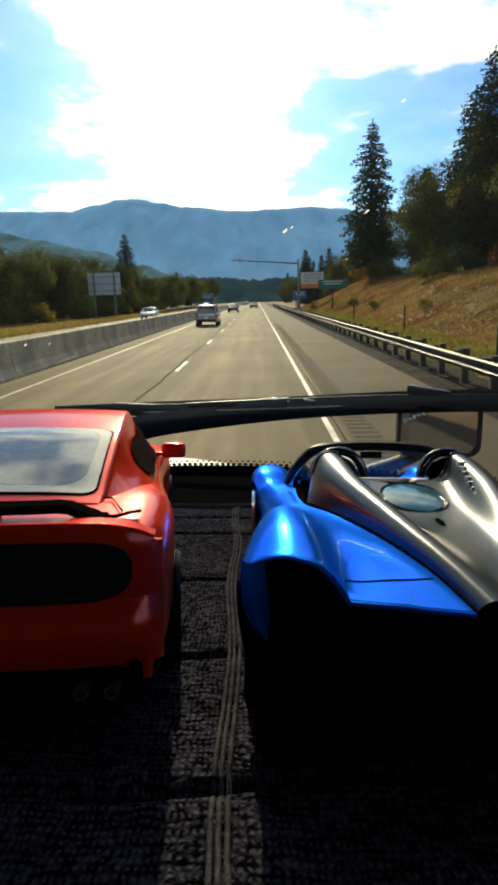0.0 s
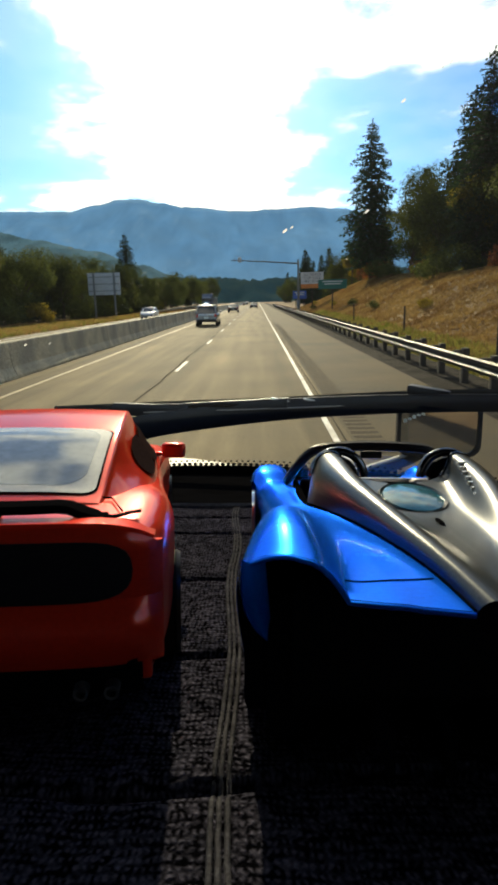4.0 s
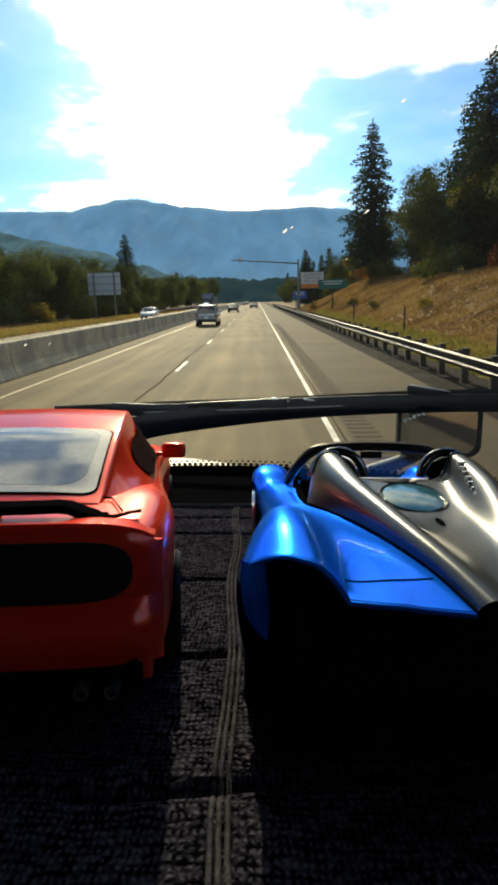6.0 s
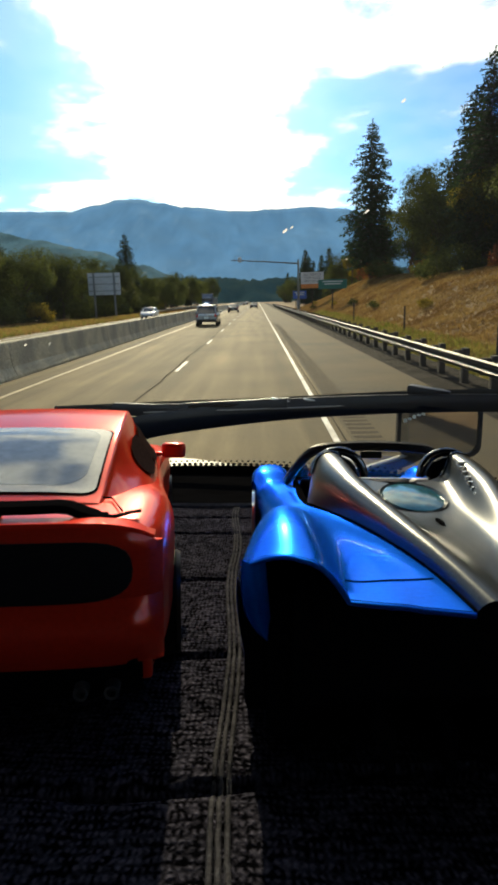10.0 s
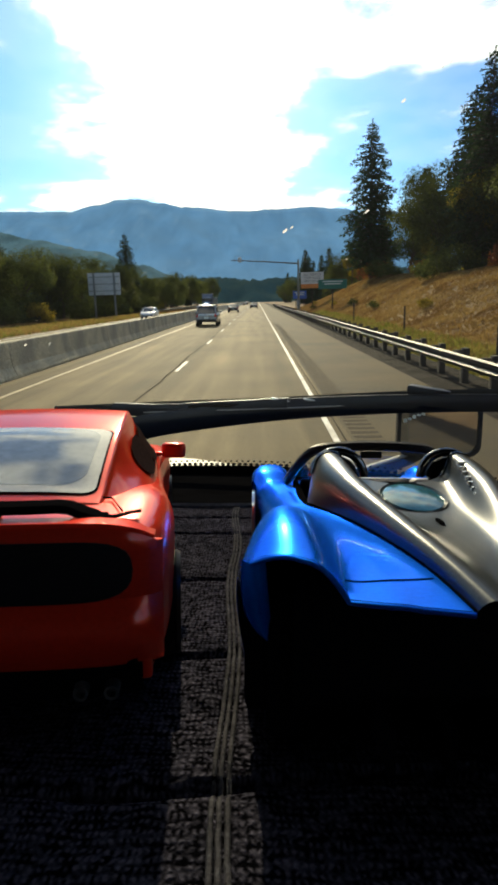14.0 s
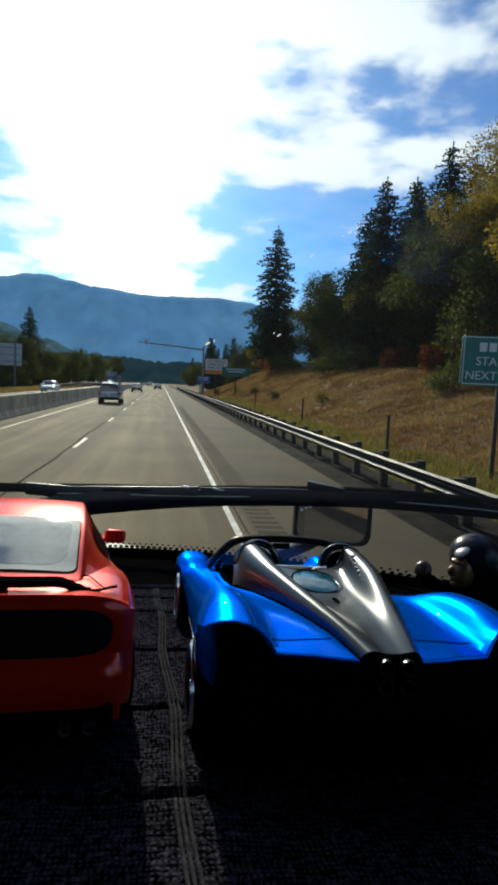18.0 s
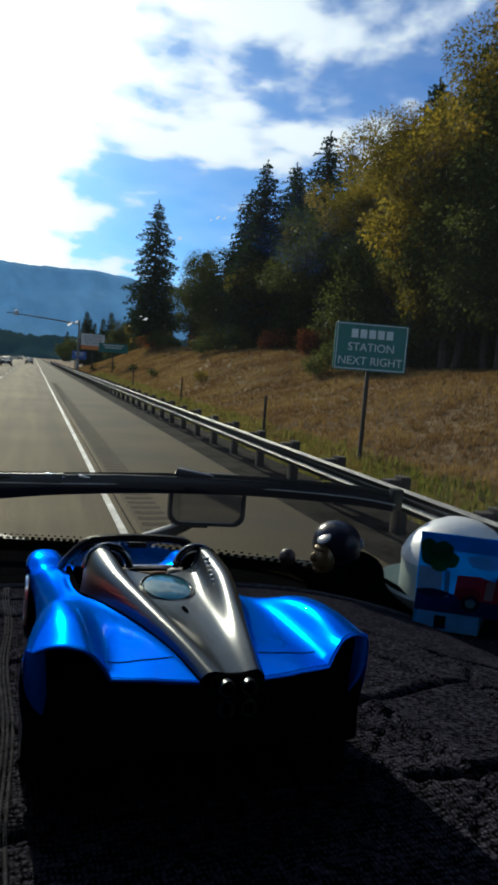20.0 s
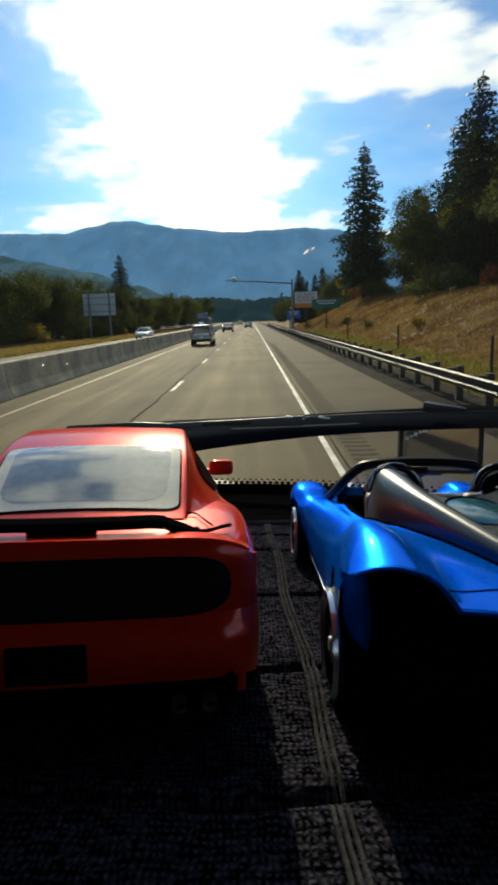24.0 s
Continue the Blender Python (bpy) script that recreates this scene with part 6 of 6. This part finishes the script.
    # grey spine: two ridges that meet at the tail
    S = [
        [(0.195, 0.02, 0.825), (0.175, 0.0, 0.865), (0.14, -0.015, 0.89), (0.10, -0.02, 0.89), (0.05, -0.02, 0.882), (0.0, -0.02, 0.88)],
        [(0.27, 0.45, 0.882), (0.262, 0.43, 0.935), (0.225, 0.41, 0.968), (0.165, 0.4, 0.962), (0.08, 0.4, 0.935), (0.0, 0.4, 0.93)],
        [(0.40, 1.02, 0.917), (0.395, 1.0, 0.99), (0.35, 0.985, 1.045), (0.275, 0.97, 1.04), (0.16, 0.96, 0.958), (0.0, 0.96, 0.942)],
        [(0.55, 1.62, 0.907), (0.54, 1.62, 1.03), (0.485, 1.605, 1.125), (0.385, 1.6, 1.125), (0.25, 1.6, 0.965), (0.0, 1.6, 0.94)],
        [(0.64, 2.05, 0.88), (0.615, 2.09, 1.07), (0.54, 2.12, 1.185), (0.42, 2.11, 1.19), (0.30, 1.98, 1.01), (0.0, 1.92, 0.985)],
        [(0.67, 2.3, 0.85), (0.63, 2.35, 1.06), (0.56, 2.40, 1.195), (0.44, 2.40, 1.21), (0.33, 2.30, 1.06), (0.0, 2.13, 1.012)],
    ]
    sg = patch(S, 6, 6)
    part("spine", sheet(sg, mirror=True), M_GREY, car, "glossy gunmetal engine cover spine")
    part("exhaust_surround", box(0.30, 0.1, 0.20, (0, -0.03, 0.78), 0.05, 3), M_SATIN, car)
    for x, z in ((-0.065, 0.82), (0.065, 0.82), (-0.065, 0.71), (0.065, 0.71)):
        part("exhaust_tip", lathe(((0.030, 0.0), (0.036, -0.05), (0.046, -0.05), (0.050, 0.06), (0.04, 0.06)), 18, "y", (x, -0.06, z)), M_GREY, car, "round exhaust tip")
    bm = lathe(((0.0, 0.026), (0.17, 0.022), (0.23, 0.008), (0.245, -0.02)), 32)
    bm.transform(Matrix.Translation((0, 1.80, 0.980)) @ Matrix.Rotation(radians(9.5), 4, "X") @ Matrix.Diagonal((0.85, 1.2, 1, 1)))
    part("engine_window", bm, M_ICE, car, "pale round engine window")
    bm = lathe(((0.235, 0.0), (0.255, 0.02), (0.275, 0.0)), 32)
    bm.transform(Matrix.Translation((0, 1.80, 0.972)) @ Matrix.Rotation(radians(9.5), 4, "X") @ Matrix.Diagonal((0.85, 1.2, 1, 1)))
    part("window_ring", bm, M_GREY, car)
    part("filler_slot", lathe(((0.0, 0.012), (0.05, 0.01), (0.062, 0.0)), 20), M_SATIN, car, "dark oval slot").matrix_basis = pose(0, 1.17, 0.946, 2, 0, 0) @ Matrix.Diagonal((0.28, 1.5, 1, 1))
    for k in range(9):
        part("louvre", box(0.075, 0.036, 0.03, (0.408 - 0.0078 * k, 2.06 - 0.085 * k, 1.182 - 0.0225 * k), 0.010), M_ALLOY, car, "bright louvre")
    # head rests with roll hoops
    for sx in (-1, 1):
        hoop = [(sx * (0.42 + 0.20 * math.cos(a)), 2.46, 1.03 + 0.20 * math.sin(a)) for a in [math.pi * i / 12 for i in range(13)]]
        part("roll_hoop", tube(hoop, 0.035, 10), M_DARKCHROME, car, "dark bright roll hoop")
        part("hoop_pad", tube([(sx * 0.42 + (p[0] - sx * 0.42) * 0.66, p[1] + 0.03, 1.03 + (p[2] - 1.03) * 0.66) for p in hoop], 0.024, 8), M_WIPER, car, "black inner hoop")
        lip = [(sx * q[0], q[1] + 0.004, q[2]) for q in sg[-1][6:25]]
        part("scoop_lip", tube(lip, 0.016, 8), M_DARKCHROME, car, "bright lip of the air scoop")
        part("head_rest", box(0.24, 0.12, 0.2, (sx * 0.42, 2.52, 1.06), 0.05, 3), M_WIPER, car)
        part("seat", box(0.44, 0.16, 0.55, (sx * 0.40, 2.62, 0.72), 0.06, 3, rot=Matrix.Rotation(radians(0), 4, "X")), M_SEAT, car, "grey bucket seat")
        part("seat_cushion", box(0.44, 0.5, 0.14, (sx * 0.40, 2.92, 0.50), 0.05, 3), M_TAN if sx < 0 else M_SEAT, car)
        part("head_lamp", lathe(((0.0, 0.05), (0.06, 0.03), (0.07, 0.0)), 16, "y", (sx * 0.84, 4.98, 0.70)), M_CHROME, car)
        part("side_sill", box(0.05, 2.3, 0.035, (sx * 0.955, 2.75, 0.235), 0.012), M_CHROME if sx < 0 else M_BLACK, car, "thin bright sill blade")
        part("wheel_house", box(0.34, 1.25, 0.72, (sx * 0.84, 1.05, 0.42), 0.04), M_SATIN, car)
        part("cockpit_side", box(0.05, 1.5, 0.42, (sx * 0.665, 3.05, 0.60), 0.015), M_SATIN, car)
        toy_wheel(car, sx * 1.06, 1.14, 0.345, 0.30, 7, M_ALLOY, sx)
        toy_wheel(car, sx * 1.035, 4.42, 0.33, 0.27, 7, M_ALLOY, sx)
    part("cockpit_tub", box(1.30, 1.25, 0.10, (0, 2.95, 0.42), 0.03), M_SATIN, car)
    part("bulkhead", box(1.28, 0.06, 0.55, (0, 2.42, 0.66), 0.02), M_SATIN, car)
    part("dash_panel", box(1.28, 0.22, 0.22, (0, 3.5, 0.74), 0.06, 3), M_SATIN, car)
    part("dash_trim", box(1.0, 0.05, 0.04, (0, 3.39, 0.87), 0.015), M_ALLOY, car, "bright dash trim")
    part("dash_inlay", box(0.5, 0.05, 0.06, (0.28, 3.385, 0.79), 0.015), M_TAN, car)
    part("inner_mirror", box(0.2, 0.04, 0.07, (0, 3.34, 1.11), 0.02), M_BLACK, car)
    part("console", box(0.2, 0.9, 0.2, (0, 3.0, 0.56), 0.04), M_SEAT, car)
    ring = [(0.15 * math.cos(2 * math.pi * i / 20), 0, 0.15 * math.sin(2 * math.pi * i / 20)) for i in range(21)]
    part("steering_wheel", tube([(x - 0.36, 3.28 + z * 0.4, 0.86 + z) for x, _, z in ring], 0.018, 8), M_BLACK, car)
    frame_line = catmull([(-0.73, 4.05, 0.76), (-0.67, 3.65, 0.94), (-0.58, 3.36, 1.10), (-0.44, 3.27, 1.175), (0, 3.30, 1.195), (0.44, 3.27, 1.175), (0.58, 3.36, 1.10), (0.67, 3.65, 0.94), (0.73, 4.05, 0.76)], 5)
    part("screen_frame", tube(frame_line, 0.046, 8), M_BLACK, car, "black windscreen frame")
    rows = [[(x, 3.9 - 0.1 * (x / 0.6) ** 2 - 0.55 * t, 0.80 + 0.40 * t - 0.03 * (x / 0.6) ** 2) for x in (-0.62, -0.3, 0, 0.3, 0.62)] for t in (0.0, 0.5, 1.0)]
    part("windscreen", sheet(patch(rows, 3, 4)), M_CLEAR, car, "clear little windscreen")
    return car


blue_roadster()


# ---- the figure and the souvenirs ----
def figurine():
    """Helmeted rider figure, kept as one plain mesh."""
    bm = bmesh.new()

    def ball(c, r, mi, rot=None, seg=20):
        b = bmesh.new()
        bmesh.ops.create_uvsphere(b, u_segments=seg, v_segments=seg // 2 + 2, radius=1)
        b.transform(Matrix.Translation(c) @ (rot or Matrix()) @ Matrix.Diagonal((*r, 1)))
        for f in b.faces:
            f.material_index = mi
        join(bm, b)
    fx, fy, fz = 0.318, 0.548, -0.143
    ball((fx + 0.004, fy, fz + 0.001), (0.0275, 0.028, 0.0245), 1)
    ball((fx + 0.014, fy + 0.002, fz - 0.012), (0.0185, 0.022, 0.019), 1)
    ball((fx - 0.0155, fy - 0.011, fz - 0.014), (0.0125, 0.013, 0.0185), 2)
    ball((fx - 0.022, fy - 0.012, fz - 0.002), (0.006, 0.009, 0.0035), 2)
    ball((fx - 0.024, fy - 0.012, fz - 0.019), (0.005, 0.006, 0.0025), 2)
    ball((fx - 0.021, fy - 0.012, fz - 0.0255), (0.006, 0.007, 0.0045), 2)
    ball((fx - 0.0275, fy - 0.012, fz - 0.0125), (0.0045, 0.0045, 0.0055), 2)
    ball((fx - 0.0185, fy - 0.012, fz + 0.0085), (0.0085, 0.0105, 0.0026), 3, Matrix.Rotation(radians(-42), 4, "Y"))
    ball((fx + 0.024, fy - 0.014, fz + 0.004), (0.0045, 0.007, 0.007), 3)
    cape = bmesh.new()
    rings = []
    for t in [i / 10 for i in range(11)]:
        cx, cy, top = fx + 0.008 + 0.105 * t, fy + 0.004 - 0.055 * t, fz - 0.008 - 0.052 * t ** 0.9
        foot = mat_z(cx, cy) + 0.001
        wdt = 0.024 + 0.012 * math.sin(t * 3.1)
        rings.append([cape.verts.new((cx + 0.45 * wdt * math.cos(a) * 1.0, cy + wdt * math.cos(a), foot + max(0.002, top - foot) * math.sin(a))) for a in [math.pi * k / 12 for k in range(13)]])
    for p, q in zip(rings, rings[1:]):
        for k in range(12):
            cape.faces.new((p[k], p[k + 1], q[k + 1], q[k]))
    cape.faces.new(rings[0])
    cape.faces.new(rings[-1])
    join(bm, cape)
    ball((fx + 0.002, fy - 0.006, fz - 0.040), (0.034, 0.024, 0.022), 0)
    ball((fx + 0.030, fy - 0.004, fz - 0.036), (0.034, 0.026, 0.028), 0)
    tube(catmull([(fx - 0.005, fy - 0.004, fz - 0.04), (fx - 0.035, fy - 0.008, fz - 0.032), (0.262, 0.5415, -0.163)], 5), 0.0065, 8, bm)
    ball((0.261, 0.5405, -0.1565), (0.009, 0.009, 0.0095), 4)
    ob = part("figurine", bm, M_SATIN)
    for mt in (material("helmet_shell", (0.012, 0.014, 0.028), 0.28, 0, 0.2, 60, 600, 0, spec=0.3), material("figure_face", (0.22, 0.135, 0.055), 0.3, 0.4, 0.2, 90, 800, 0), material("helmet_stripe", (0.26, 0.27, 0.29), 0.3, 0, 0.1, 60, 600, 0), material("figure_glove", (0.05, 0.025, 0.02), 0.4, 0, 0.1, 60, 600, 0)):
        ob.data.materials.append(mt)
    ob.matrix_basis = CAB
    tagged(ob, "small black figurine of a helmeted rider on the dash", "figurine")


figurine()


def souvenirs():
    jx, jy = 0.452, 0.505
    jar = thing("white_jar", CAB @ Matrix.Translation((jx, jy, mat_z(jx, jy) + 0.001)) @ Matrix.Diagonal((1.0, 1.0, 1.18, 1)), "white domed plastic jar behind a picture card", "jar")
    white = material("milky_plastic", (0.78, 0.79, 0.78), 0.35, 0, 0.06, 30, 400, 0)
    part("base", lathe(((0.0, 0), (0.056, 0), (0.060, 0.006), (0.061, 0.056), (0.058, 0.06), (0.0, 0.06)), 40), material("frosted_plastic", (0.35, 0.42, 0.40), 0.3, 0, 0.08, 30, 400, 0), jar, "frosted body")
    part("lid", lathe(((0.0615, 0.051), (0.062, 0.056), (0.057, 0.066), (0.047, 0.077), (0.034, 0.086), (0.018, 0.0925), (0.0, 0.0945)), 40), white, jar, "white domed lid")
    part("saucer", lathe(((0.056, 0.004), (0.078, 0.020), (0.084, 0.026), (0.083, 0.0285), (0.079, 0.026), (0.056, 0.012)), 40), MATS["frosted_plastic"], jar, "pale upturned rim of the base")
    cx, cy = 0.364, 0.452
    card = thing("picture_card", CAB @ Matrix.Translation((cx, cy, mat_z(cx, cy) - 0.006)) @ pose(0, 0, 0, -4, -1.0, -30), "printed picture card of a red truck under a blue sky", "picture card")
    w, h = 0.17, 0.096
    part("card", box(w, 0.0016, h, (w / 2, 0, h / 2), 0.0004, 1), sheer("card_sky", (0.05, 0.30, 0.62)), card)

    def print_(name, pts, col, k=1):
        """A flat printed shape a hair proud of the card."""
        b = bmesh.new()
        f = [b.verts.new((x, -0.0009 - 0.0003 * k, z)) for x, z in pts]
        b.faces.new(f)
        part(name, b, sheer("print_" + name + str(k), col, 0.5), card, "", False)

    def disc(x, z, r, rz=None, n=14):
        return [(x + r * math.cos(6.2832 * i / n) * (1 + 0.1 * math.sin(i * 2.3)), z + (rz or r) * math.sin(6.2832 * i / n)) for i in range(n)]

    def block(x0, z0, x1, z1, slant=0.0):
        return [(x0, z0), (x1, z0), (x1 + slant, z1), (x0 + slant, z1)]
    print_("printed_haze", block(0.0, 0.080, w, 0.0955), (0.03, 0.20, 0.48), 1)
    print_("printed_cloud", disc(0.075, 0.072, 0.030, 0.008), (0.16, 0.46, 0.72), 1)
    print_("printed_ground", block(0.0, 0.018, w, 0.038), (0.02, 0.035, 0.12), 1)
    print_("printed_margin", block(0.0, 0.0, 0.062, 0.0185, 0.004), (0.14, 0.48, 0.85), 1)
    print_("printed_margin_dark", block(0.062, 0.0, w, 0.0185), (0.01, 0.015, 0.02), 1)
    print_("printed_stamp", block(0.020, 0.002, 0.031, 0.015), (0.015, 0.02, 0.025), 2)
    print_("printed_wall", block(0.001, 0.036, 0.024, 0.062), (0.26, 0.36, 0.38), 2)
    print_("printed_wall_edge", block(0.026, 0.034, 0.031, 0.060), (0.10, 0.24, 0.36), 2)
    for i, (x, z, r) in enumerate(((0.012, 0.074, 0.011), (0.022, 0.079, 0.010), (0.030, 0.071, 0.008), (0.008, 0.082, 0.008), (0.020, 0.068, 0.010))):
        print_("printed_leaves", disc(x, z, r), (0.015, 0.075 + 0.01 * i, 0.04), 2 + i % 3)
    print_("printed_hedge", disc(0.016, 0.037, 0.016, 0.004), (0.012, 0.02, 0.07), 3)
    print_("printed_bonnet", [(0.036, 0.036), (0.070, 0.034), (0.072, 0.054), (0.060, 0.058), (0.038, 0.057)], (0.36, 0.03, 0.05), 3)
    print_("printed_fender", disc(0.049, 0.039, 0.012, 0.008), (0.20, 0.02, 0.04), 4)
    print_("printed_cab", [(0.068, 0.034), (0.128, 0.030), (0.130, 0.066), (0.084, 0.070), (0.076, 0.064)], (0.30, 0.02, 0.045), 3)
    print_("printed_glass", [(0.079, 0.052), (0.088, 0.052), (0.090, 0.066), (0.083, 0.066)], (0.05, 0.10, 0.22), 5)
    print_("printed_door", block(0.064, 0.036, 0.072, 0.054, 0.002), (0.28, 0.24, 0.27), 4)
    print_("printed_box", block(0.128, 0.030, 0.166, 0.068), (0.22, 0.02, 0.04), 4)
    for x in (0.052, 0.110):
        print_("printed_wheel", disc(x, 0.031, 0.009, 0.008), (0.015, 0.02, 0.04), 6)
        print_("printed_hub", disc(x, 0.031, 0.005, 0.0045), (0.10, 0.24, 0.32), 7)


souvenirs()
